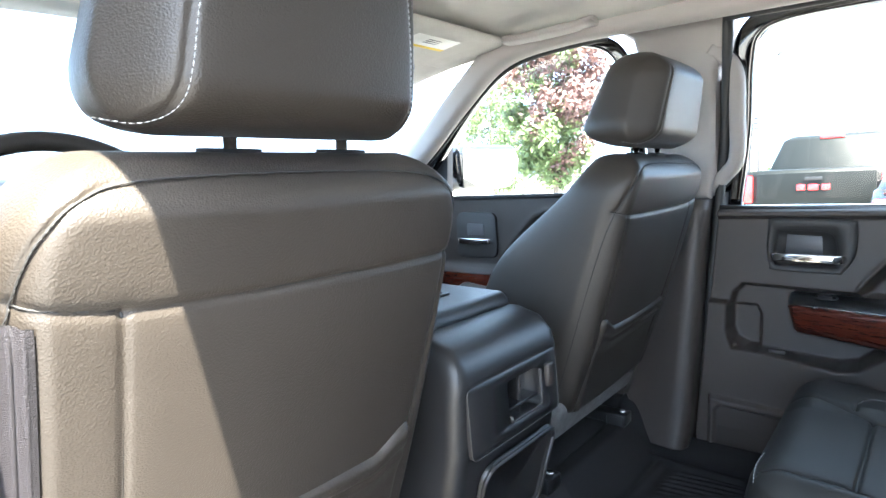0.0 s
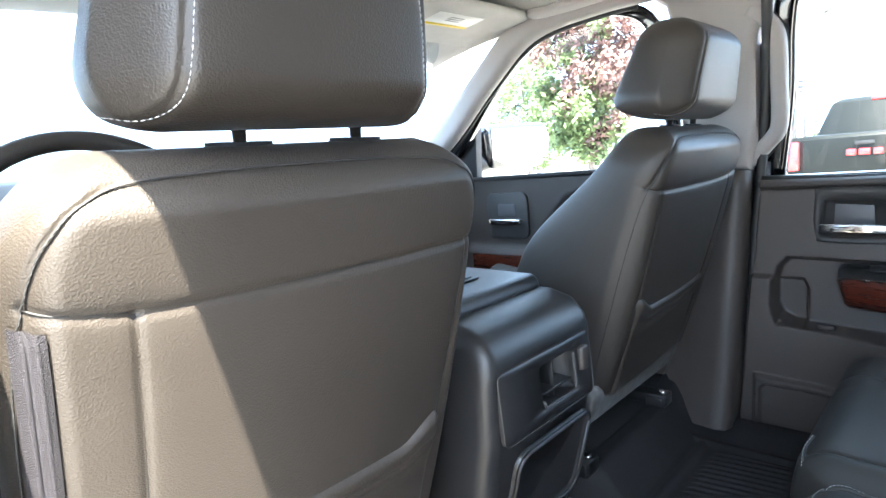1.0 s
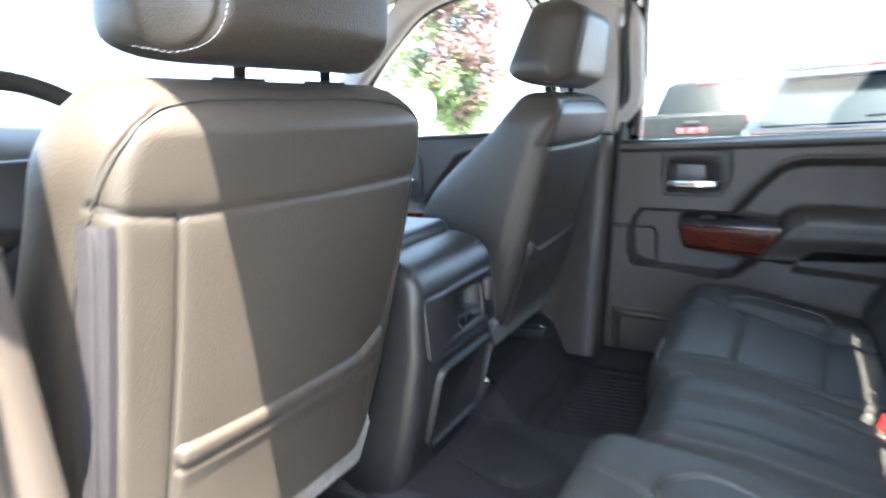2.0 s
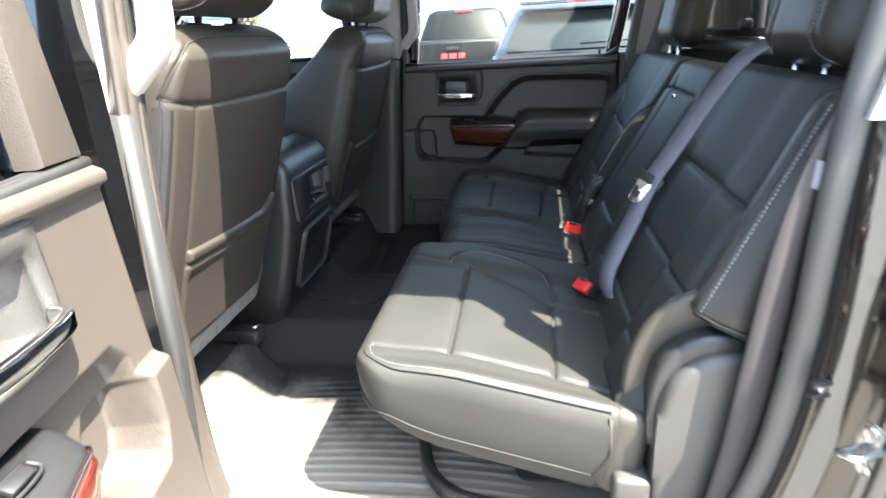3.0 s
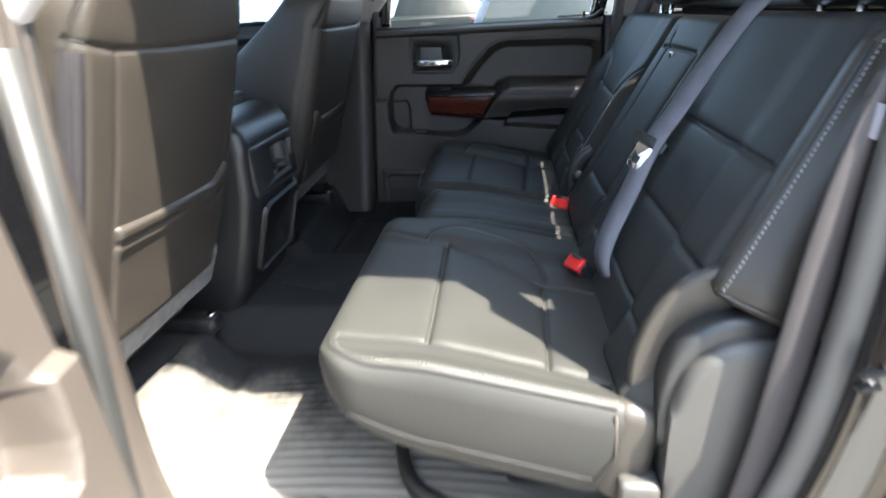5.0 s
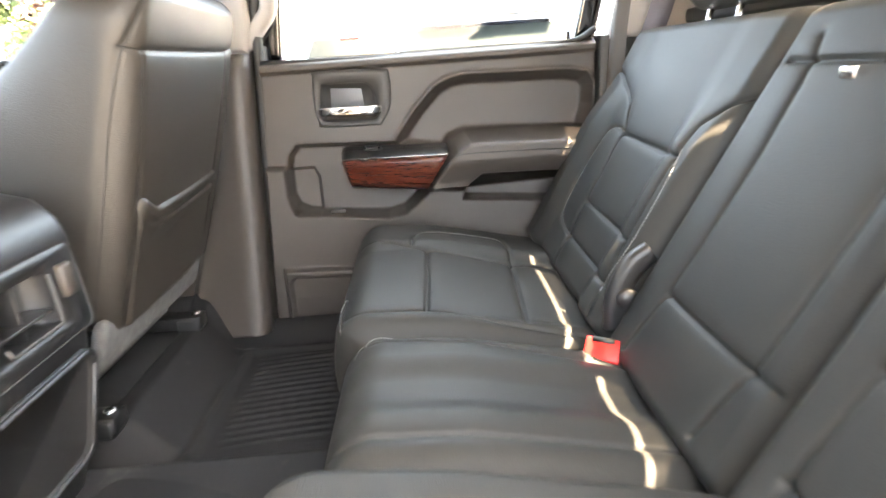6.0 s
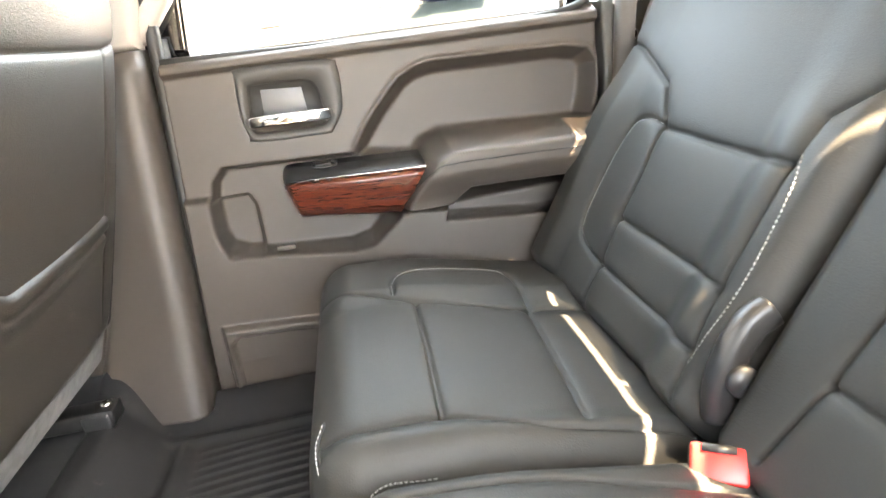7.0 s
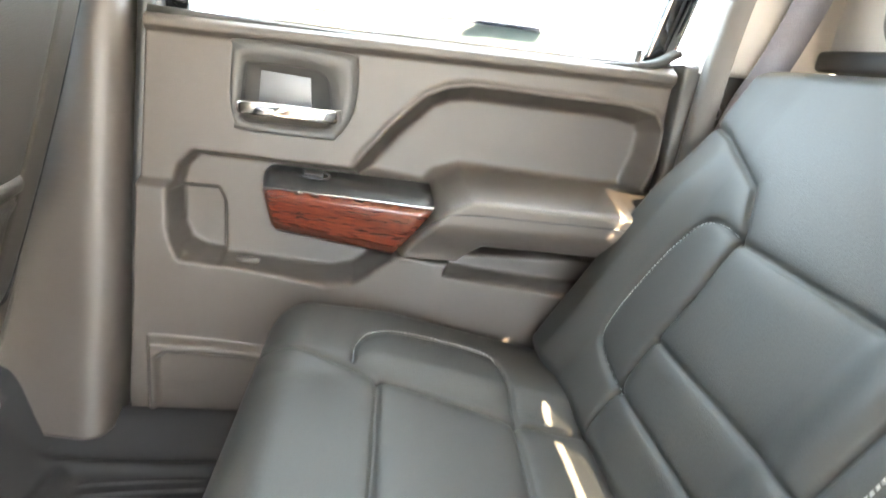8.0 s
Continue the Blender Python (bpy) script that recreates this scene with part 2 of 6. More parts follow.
class Pad:
    """An upholstered pad over the plane (a, b), a across and b along, with rounded edges, seams drawn in and a free relief.
    Its place is the matrix m: x = a, y = b, z = out of the face."""

    def __init__(self, w0, w1, h, front, back, r, rc, m, seams=(), relief=None, bend=None, shift=0.0, nx=70, ny=70, square=2):
        self.square = square
        self.w0, self.w1, self.h, self.front, self.back, self.r, self.rc = w0, w1, h, front, back, r, rc
        self.m, self.seams, self.relief, self.bend, self.shift, self.nx, self.ny = np.array(m), seams, relief, bend, shift, nx, ny

    def half(self, b):
        return (self.w0 + (self.w1 - self.w0) * b / self.h) / 2

    def height(self, A, B):
        e = self.half(B) - np.abs(A - self.shift * B / self.h)
        g = np.minimum(B, self.h - B)
        q = np.clip(1 - np.clip(e, 0, None) / self.r, 0, 1)
        p = np.clip(1 - np.clip(g, 0, None) / self.r, 0, 1)
        k = self.square
        f = np.clip(1 - np.minimum(1, q ** k + p ** k), 0, 1) ** (1 / k)
        z = self.front * f
        if self.relief is not None:
            z = z + self.relief(A, B) * f
        for line, w, depth in self.seams:
            dd = dist_line(A, B, line)
            z = z - depth * (0.6 * np.exp(-(dd / w) ** 2) + 0.7 * np.exp(-dd / (3.2 * w))) * np.minimum(1, f * 1.2)
        return z

    def place(self, A, B, Z):
        if self.bend is not None:
            A, B, Z = self.bend(A, B, Z)
        L = np.stack([A, B, Z, np.ones_like(A)], -1)
        return (L @ self.m.T)[..., :3]

    def at(self, line, lift=0.0):
        line = np.asarray(line, float)
        return self.place(line[:, 0], line[:, 1], self.height(line[:, 0], line[:, 1]) + lift)

    def under(self, line, lift=0.0):
        """Places on the lower side."""
        A, B = np.asarray(line, float).T
        e = np.minimum(self.half(B) - np.abs(A - self.shift * B / self.h), np.minimum(B, self.h - B))
        f = np.clip(1 - np.clip(1 - e / self.r, 0, 1) ** self.square, 0, 1) ** (1 / self.square)
        return self.place(A, B, -(self.back(A, B) if callable(self.back) else self.back) * f - lift)

    def build(self, name, mat, parent, label=""):
        def spread(n):
            u = np.linspace(-1, 1, n)
            return 0.5 * u + 0.5 * np.sin(u * math.pi / 2)
        v = (spread(self.ny) + 1) / 2 * self.h
        u = spread(self.nx)
        U, B = np.meshgrid(u, v, indexing="ij")
        g = np.minimum(B, self.h - B)
        cut = self.rc - np.sqrt(np.clip(self.rc ** 2 - np.clip(self.rc - g, 0, None) ** 2, 0, None)) if self.rc else 0
        A = U * (self.half(B) - cut) + self.shift * B / self.h
        e = 1 - np.abs(U)
        rim = np.minimum(e * self.half(B), g)
        zf = self.height(A, B)
        q = np.clip(1 - rim / self.r, 0, 1)
        zf = np.where(rim <= 1e-9, 0, zf * np.sqrt(np.clip(1 - q ** 2, 0, 1)) ** 0.5)
        zb = -(self.back(A, B) if callable(self.back) else self.back) * np.clip(1 - np.clip(1 - rim / self.r, 0, 1) ** self.square, 0, 1) ** (1 / self.square)
        F, K = self.place(A, B, zf), self.place(A, B, zb)
        n = self.nx * self.ny
        idx = np.arange(n).reshape(self.nx, self.ny)
        q4 = np.stack([idx[:-1, :-1], idx[1:, :-1], idx[1:, 1:], idx[:-1, 1:]], -1).reshape(-1, 4)
        faces = np.vstack([q4, q4[:, ::-1] + n]).tolist()
        me = bpy.data.meshes.new(name)
        me.from_pydata(np.vstack([F.reshape(-1, 3), K.reshape(-1, 3)]).tolist(), [], faces)
        bm = bmesh.new()
        bm.from_mesh(me)
        bmesh.ops.remove_doubles(bm, verts=bm.verts, dist=1e-5)
        bmesh.ops.recalc_face_normals(bm, faces=bm.faces)
        bm.to_mesh(me)
        bm.free()
        return link(name, me, mat, parent, label)

    def threads(self, parent, r=0.0009, lift=0.0):
        """Dark thread lying in all the seams, as one mesh."""
        V, F = [], []
        for line, w, depth in self.seams:
            pts = resample(line, 0.004)
            e = self.half(pts[:, 1]) - np.abs(pts[:, 0] - self.shift * pts[:, 1] / self.h)
            pts = self.at(pts[(e > 0.004) & (pts[:, 1] > 0.004) & (pts[:, 1] < self.h - 0.004)], lift)
            if len(pts) < 2:
                continue
            for p, (s, u) in zip(pts, frames_along(pts)):
                V += [(p + s * a + u * b).tolist() for a, b in circle(r, 5)]
            k = len(V) - 5 * len(pts)
            F += [(k + 5 * i + j, k + 5 * i + (j + 1) % 5, k + 5 * i + 5 + (j + 1) % 5, k + 5 * i + 5 + j) for i in range(len(pts) - 1) for j in range(5)]
        me = bpy.data.meshes.new("seam_thread")
        me.from_pydata(V, [], F)
        return link("seam_thread", me, THREAD_DARK, parent)

    def stitch(self, line, parent, mat=None, name="stitching", gap=0.0055, length=0.0042, r=0.0006, label=""):
        """A row of single stitches along a line of the pad."""
        pts = self.at(resample(line, 0.0015), 0.0006)
        return stitches(name, pts, parent, mat or THREAD, gap, length, r, label)


def stitches(name, pts, parent, mat, gap=0.0062, length=0.0042, r=0.0007, label=""):
    pts = resample(pts, gap)
    tan = np.gradient(pts, axis=0)
    tan /= np.linalg.norm(tan, axis=1)[:, None] + 1e-12
    verts, faces = [], []
    for p, t in zip(pts, tan):
        s = np.cross(t, (0.31, 0.52, 0.79))
        s /= np.linalg.norm(s)
        u = np.cross(s, t)
        k = len(verts)
        for e, w in ((-0.5, 0.45), (0, 1.0), (0.5, 0.45)):
            for a, b in ((1, 0), (0, 1), (-1, 0), (0, -1)):
                verts.append((p + t * e * length + (s * a + u * b) * r * w).tolist())
        for ring in (0, 4):
            for j in range(4):
                faces.append((k + ring + j, k + ring + (j + 1) % 4, k + ring + 4 + (j + 1) % 4, k + ring + 4 + j))
        faces += [(k + 3, k + 2, k + 1, k), (k + 8, k + 9, k + 10, k + 11)]
    me = bpy.data.meshes.new(name)
    me.from_pydata(verts, [], faces)
    return link(name, me, mat, parent, label)


def frame_of(origin, a, b):
    """The matrix with x along a and y along b, as good as square."""
    a = Vector(a).normalized()
    n = a.cross(Vector(b)).normalized()
    b = n.cross(a)
    m = Matrix((a, b, n)).transposed().to_4x4()
    m.translation = origin
    return m


def text_bar(name, w, h, m, mat, parent, label=""):
    return prism(name, [(-w / 2, -h / 2), (w / 2, -h / 2), (w / 2, h / 2), (-w / 2, h / 2)], 0.0006, mat, parent, label, m, r=0)


# ---- cab: floor, roof, pillars ----
FLOOR = 0.20


def floor_height(x, y):
    """The cab floor: two foot wells, the tunnel between them, and the step up under the front seats."""
    z = FLOOR + 0.085 * step(0.193 - np.abs(x), 0.095)
    z = np.maximum(z, FLOOR + 0.085 * step(y - 0.50 - 0.10 * step(0.25 - np.abs(x), 0.1), 0.10))
    z = z + 0.045 * step(x - 0.715, 0.09)
    return z


def build_floor():
    xs, ys = np.linspace(-0.80, 0.80, 220), np.linspace(-0.60, 1.50, 210)
    X, Y = np.meshgrid(xs, ys, indexing="ij")
    Z = floor_height(X, Y)
    ob = grid_mesh("floor", np.stack([X, Y, Z - 0.006], -1), CARPET)
    tagged(ob, "black carpeted cab floor with a centre tunnel", "floor", kind="structure")


build_floor()


def build_mat():
    """The moulded rubber liner of the rear foot wells, with raised ribs and a lip."""
    t = thing("floor_mat", "black moulded rubber floor liner with raised ribs, partly sunlit", "floor mat")
    xs, ys = np.linspace(-0.765, 0.765, 900), np.linspace(-0.27, 0.585, 110)
    X, Y = np.meshgrid(xs, ys, indexing="ij")
    Z = floor_height(X, Y) + 0.004
    well = step(np.abs(X) - 0.30, 0.02) * step(0.64 - np.abs(X), 0.02) * step(Y + 0.12, 0.02) * step(0.40 - Y, 0.02)
    Z = Z + 0.005 * well * np.exp(-((np.mod(X + 0.25 * (Y - 0.1) ** 2, 0.022) - 0.011) / 0.0028) ** 2)
    lip = np.exp(-((np.abs(X) - 0.665) / 0.012) ** 2) * step(Y + 0.2, 0.03) * step(0.47 - Y, 0.03)
    lip = np.maximum(lip, np.exp(-((Y - 0.445) / 0.012) ** 2) * step(np.abs(X) - 0.27, 0.02) * step(0.68 - np.abs(X), 0.02))
    Z = Z + 0.010 * lip
    rim = np.minimum(np.minimum(X + 0.765, 0.765 - X), np.minimum(Y + 0.27, 0.585 - Y))
    Z = Z - 0.006 * (1 - step(rim - 0.004, 0.008))
    grid_mesh("liner", np.stack([X, Y, Z], -1), RUBBER_MAT, t)
    flap = smooth_line([(-0.035, 0.470), (-0.075, 0.335), (-0.030, 0.285), (0.040, 0.270), (0.085, 0.330), (0.120, 0.470), (0.04, 0.488), (-0.035, 0.470)], 5)[:-1]
    prism("tunnel_flap", flap.tolist(), 0.005, RUBBER_MAT, t, "", pose(0, 0, FLOOR + 0.0875), r=0.002)


build_mat()


def build_ceiling():
    xs, ys = np.linspace(-0.665, 0.665, 60), np.linspace(-0.70, 1.28, 60)
    X, Y = np.meshgrid(xs, ys, indexing="ij")
    Z = 1.380 - 0.06 * np.abs(X / 0.665) ** 6 - 0.05 * np.clip((Y - 0.9) / 0.38, 0, 1) ** 2 - 0.06 * np.clip((-Y - 0.4) / 0.32, 0, 1) ** 2
    low = np.stack([X, Y, Z], -1)
    ob = grid_mesh("ceiling", low, HEADLINER)
    m = ob.modifiers.new("thick", "SOLIDIFY")
    m.thickness, m.offset = 0.04, 1
    tagged(ob, "light grey fabric headliner of the cab", "ceiling", kind="structure")
    X2 = np.where(X > 0.6, 0.6 + (X - 0.6) * 3.3, np.where(X < -0.6, -0.6 + (X + 0.6) * 2.13, X))
    ob = grid_mesh("roof", np.stack([X2, Y, Z + 0.06 - 0.02 * np.abs(X / 0.665) ** 4], -1), PAINT_BLACK)
    m = ob.modifiers.new("thick", "SOLIDIFY")
    m.thickness, m.offset = 0.01, 1
    tagged(ob, "glossy black painted steel roof panel", "roof", kind="structure")


build_ceiling()


def side(name, outline, o, x0, x1, mat, label, category="trim", r=0.006):
    """A slab in the side wall: outline in y, z; its inner face at x1, its outer at x0 (for the right; o mirrors)."""
    m = Matrix(((0, 0, -o, o * x0), (1, 0, 0, 0), (0, 1, 0, 0), (0, 0, 0, 1)))
    ob = prism(name, outline, x0 - x1, mat, None, "", m, r=r, seg=3)
    return tagged(ob, label, category, kind="structure")


def pillar_set(o):
    # roof rail over both doors, and the pillar at the windscreen
    line = smooth_line([(o * 0.74, 1.50, 0.93), (o * 0.725, 1.28, 1.065), (o * 0.695, 1.07, 1.22), (o * 0.660, 0.89, 1.320), (o * 0.650, 0.68, 1.345), (o * 0.648, 0.40, 1.340), (o * 0.648, 0.0, 1.330), (o * 0.650, -0.30, 1.318), (o * 0.655, -0.50, 1.295), (o * 0.68, -0.66, 1.22)])
    ob = sweep("roof_rail", line, round_rect(0.055, 0.085, 0.025), TRIM_LIGHT, up=(0, 0.3, 1))
    tagged(ob, "light grey moulded roof rail and windscreen pillar trim", "trim", kind="structure")
    low = line + np.array((o * 0.020, -0.008, -0.043))
    for run in (low[low[:, 1] > 0.56], low[low[:, 1] < 0.30]):
        tagged(sweep("door_seal", run, circle(0.006, 8), RUBBER), "black rubber door seal along the roof rail", "seal", kind="structure")
    # upper part of the middle pillar with its grab loop
    t = thing("pillar_trim", "light grey moulded middle pillar trim with a grab loop", "trim", kind="structure")
    m = Matrix(((0, 0, -o, o * 0.85), (1, 0, 0, 0), (0, 1, 0, 0), (0, 0, 0, 1)))
    prism("upper_trim", [(0.31, 1.36), (0.62, 1.36), (0.555, 1.31), (0.532, 1.22), (0.522, 1.0), (0.512, 0.885), (0.36, 0.885), (0.345, 0.95), (0.345, 1.0), (0.345, 1.14), (0.345, 1.2), (0.315, 1.27)], 0.075, TRIM_LIGHT, t, "", m, r=0.02, seg=4)
    loop = smooth_line([(o * 0.79, 0.360, 1.255), (o * 0.79, 0.322, 1.225), (o * 0.788, 0.301, 1.18), (o * 0.788, 0.298, 1.08), (o * 0.79, 0.299, 0.985), (o * 0.80, 0.327, 0.945), (o * 0.81, 0.368, 0.905)])
    sweep("grab_loop", loop, round_rect(0.036, 0.034, 0.012), TRIM_LIGHT, t, up=(-o, 0, 0))
    if o > 0:
        block("slot_back", (0.010, 0.075, 0.21), (o * 0.822, 0.335, 1.075), PLASTIC_BLACK, t, "dark recess behind the grab loop", r=0.002)
    block("belt_height_slider", (0.012, 0.03, 0.07), (o * 0.773, 0.41, 1.09), TRIM_LIGHT, t, r=0.004)
    # lower part
    zs = np.r_[0.235, 0.24, 0.25, np.linspace(0.27, 0.885, 20)]
    P = []
    for z in zs:
        k = (0.885 - z) / 0.67
        flare = 0.05 * k ** 4
        yb, yf, xi = 0.357 + 0.04 * k, 0.48 + 0.10 * k + flare, 0.750 - 0.04 * k - 0.03 * k ** 6
        ring = [(0.85, yb), (xi + 0.03, yb), (xi + 0.008, yb + 0.008), (xi, yb + 0.03), (xi + 0.003, yb + 0.05), (xi + 0.012, (yb + yf) / 2), (xi + 0.032, yf - 0.025), (xi + 0.06, yf), (0.85, yf)]
        P.append([(o * x, y, z) for x, y in ring])
    grid_mesh("lower_trim", P, PLASTIC, t, "dark plastic lower trim", loop_v=True, caps=True)
    # black jamb behind the trim
    ob = side("pillar_jamb", [(0.40, 1.33), (0.47, 1.33), (0.50, 0.2), (0.35, 0.2), (0.335, 0.885), (0.335, 0.90), (0.33, 1.33)], o, 0.885, 0.852, PAINT_BLACK, "glossy black painted middle pillar jamb", "jamb", r=0.004)
    # added filler, keeps daylight from leaking through between pillar and door
    gl = np.array([(o * 0.825, 0.352, 0.90), (o * 0.825, 0.36, 0.6), (o * 0.825, 0.385, 0.3), (o * 0.825, 0.385, 0.2)])
    tagged(sweep("leak_strip", gl, round_rect(0.05, 0.03, 0.01), RUBBER, up=(1, 0, 0)), "black rubber strip added to block light between pillar and door", "seal", kind="structure")
    if o < 0:
        strip = smooth_line([(-0.775, 0.318, 1.30), (-0.802, 0.322, 1.1), (-0.815, 0.335, 0.90), (-0.818, 0.358, 0.6), (-0.818, 0.378, 0.35), (-0.815, 0.375, 0.20)])
        st = sweep("pillar_edge_strip", strip, [(-0.024, 0.0), (-0.022, 0.005), (-0.010, 0.006), (-0.008, 0.003), (-0.006, 0.006), (0.006, 0.006), (0.008, 0.003), (0.010, 0.006), (0.022, 0.005), (0.024, 0.0), (0.0, -0.006)], PLASTIC, up=(0, -1, 0))
        tagged(st, "ribbed plastic edge strip on the middle pillar", "trim", kind="structure")
    sl = smooth_line([(o * 0.76, 0.315, 1.33), (o * 0.79, 0.325, 1.1), (o * 0.80, 0.34, 0.90), (o * 0.80, 0.365, 0.6), (o * 0.80, 0.38, 0.35), (o * 0.795, 0.37, 0.24)])
    ob = sweep("pillar_seal", sl, circle(0.012, 8), RUBBER)
    tagged(ob, "black rubber door seal on the middle pillar", "seal", kind="structure")
    # rear pillar inner trim
    ob = side("rear_pillar_trim", [(-0.455, 0.86), (-0.60, 0.86), (-0.72, 0.9), (-0.72, 1.30), (-0.52, 1.30), (-0.51, 1.2), (-0.49, 1.0)], o, 0.80, 0.755, TRIM_LIGHT, "light grey rear pillar trim", r=0.015)
    if o > 0:
        side("rear_quarter_trim", [(-0.435, 0.20), (-0.72, 0.20), (-0.72, 0.87), (-0.435, 0.87)], o, 0.83, 0.775, PLASTIC_SOFT, "charcoal plastic trim beside the rear seat", r=0.01)


for o in (1, -1):
    pillar_set(o)


# ---- doors ----
LOWER = [(0.40, 0.626), (0.318, 0.623), (0.313, 0.615), (0.316, 0.552), (0.305, 0.522), (0.278, 0.508), (0.08, 0.493), (0.040, 0.503), (-0.020, 0.556), (-0.115, 0.552), (-0.46, 0.56), (-0.46, 0.10), (0.42, 0.10)]
ARM = [(-0.016, 0.556), (-0.066, 0.628), (-0.088, 0.651), (-0.118, 0.667), (-0.46, 0.660), (-0.46, 0.578), (-0.145, 0.588), (-0.112, 0.560)]
POCKET = [(-0.100, 0.530), (-0.116, 0.567), (-0.145, 0.588), (-0.46, 0.578), (-0.46, 0.505), (-0.30, 0.512)]
SCOOP = [(0.052, 0.652), (0.025, 0.693), (-0.004, 0.730), (-0.055, 0.781), (-0.085, 0.795), (-0.117, 0.801), (-0.36, 0.796), (-0.405, 0.787), (-0.420, 0.765), (-0.418, 0.72), (-0.400, 0.655), (-0.118, 0.668), (-0.085, 0.656), (-0.066, 0.633)]
MAP = [(0.302, 0.648), (0.282, 0.670), (0.05, 0.662), (-0.03, 0.56), (0.038, 0.504), (0.08, 0.494), (0.276, 0.509), (0.303, 0.523), (0.314, 0.553), (0.312, 0.61)]
CUP = [(0.315, 0.613), (0.256, 0.613), (0.246, 0.591), (0.247, 0.503), (0.304, 0.507), (0.314, 0.535)]
SPEAKER = [(0.352, 0.373), (0.10, 0.362), (0.10, 0.150), (0.25, 0.150), (0.300, 0.160), (0.336, 0.188), (0.356, 0.24)]
GRILLE = [(0.328, 0.353), (0.11, 0.347), (0.11, 0.172), (0.24, 0.172), (0.298, 0.182), (0.326, 0.203), (0.342, 0.25), (0.340, 0.340)]
BEZEL = [(0.226, 0.826), (0.214, 0.838), (0.070, 0.833), (0.050, 0.816), (0.053, 0.75), (0.076, 0.712), (0.090, 0.707), (0.212, 0.710), (0.224, 0.722), (0.230, 0.76)]


def door_depth(Y, Z):
    d = 0.004 * np.sin((Z - 0.2) * 4)
    d = d + (0.018 + 0.052 * step(0.08 - Y, 0.36)) * step(inside(Y, Z, LOWER), 0.013)
    d = d + (0.060 + 0.070 * step(Z - 0.560, 0.012)) * step(inside(Y, Z, ARM) + 0.002, 0.018) * (1 - 0.22 * step(0.60 - Z, 0.06))
    d = d - 0.050 * step(inside(Y, Z, POCKET), 0.008)
    d = d - 0.042 * step(inside(Y, Z, SCOOP) - 0.006, 0.030) * step(Z - 0.64, 0.03)
    d = d + 0.006 * np.exp(-((inside(Y, Z, SCOOP) + 0.006) / 0.006) ** 2) * step(Z - 0.675, 0.02)
    d = d - 0.030 * step(inside(Y, Z, MAP), 0.012)
    d = d - 0.018 * step(inside(Y, Z, CUP), 0.008)
    d = d + 0.018 * step(inside(Y, Z, SPEAKER), 0.010) - 0.013 * step(inside(Y, Z, GRILLE), 0.008)
    d = d - 0.028 * step(inside(Y, Z, BEZEL) - 0.004, 0.008)
    front = 0.348 + 0.050 * np.clip((0.86 - Z) / 0.6, 0, 1) - (0.10 - np.sqrt(np.clip(0.10 ** 2 - np.clip(0.24 - Z, 0, 0.1) ** 2, 0, None)))
    edge = np.minimum(np.minimum(front - Y, Y + 0.435), Z - 0.14)
    d = d - 0.03 * (1 - step(edge - 0.004, 0.012))
    d = d + 0.012 * step(Z - 0.838, 0.01) - 0.022 * step(Z - 0.858, 0.014)
    return d


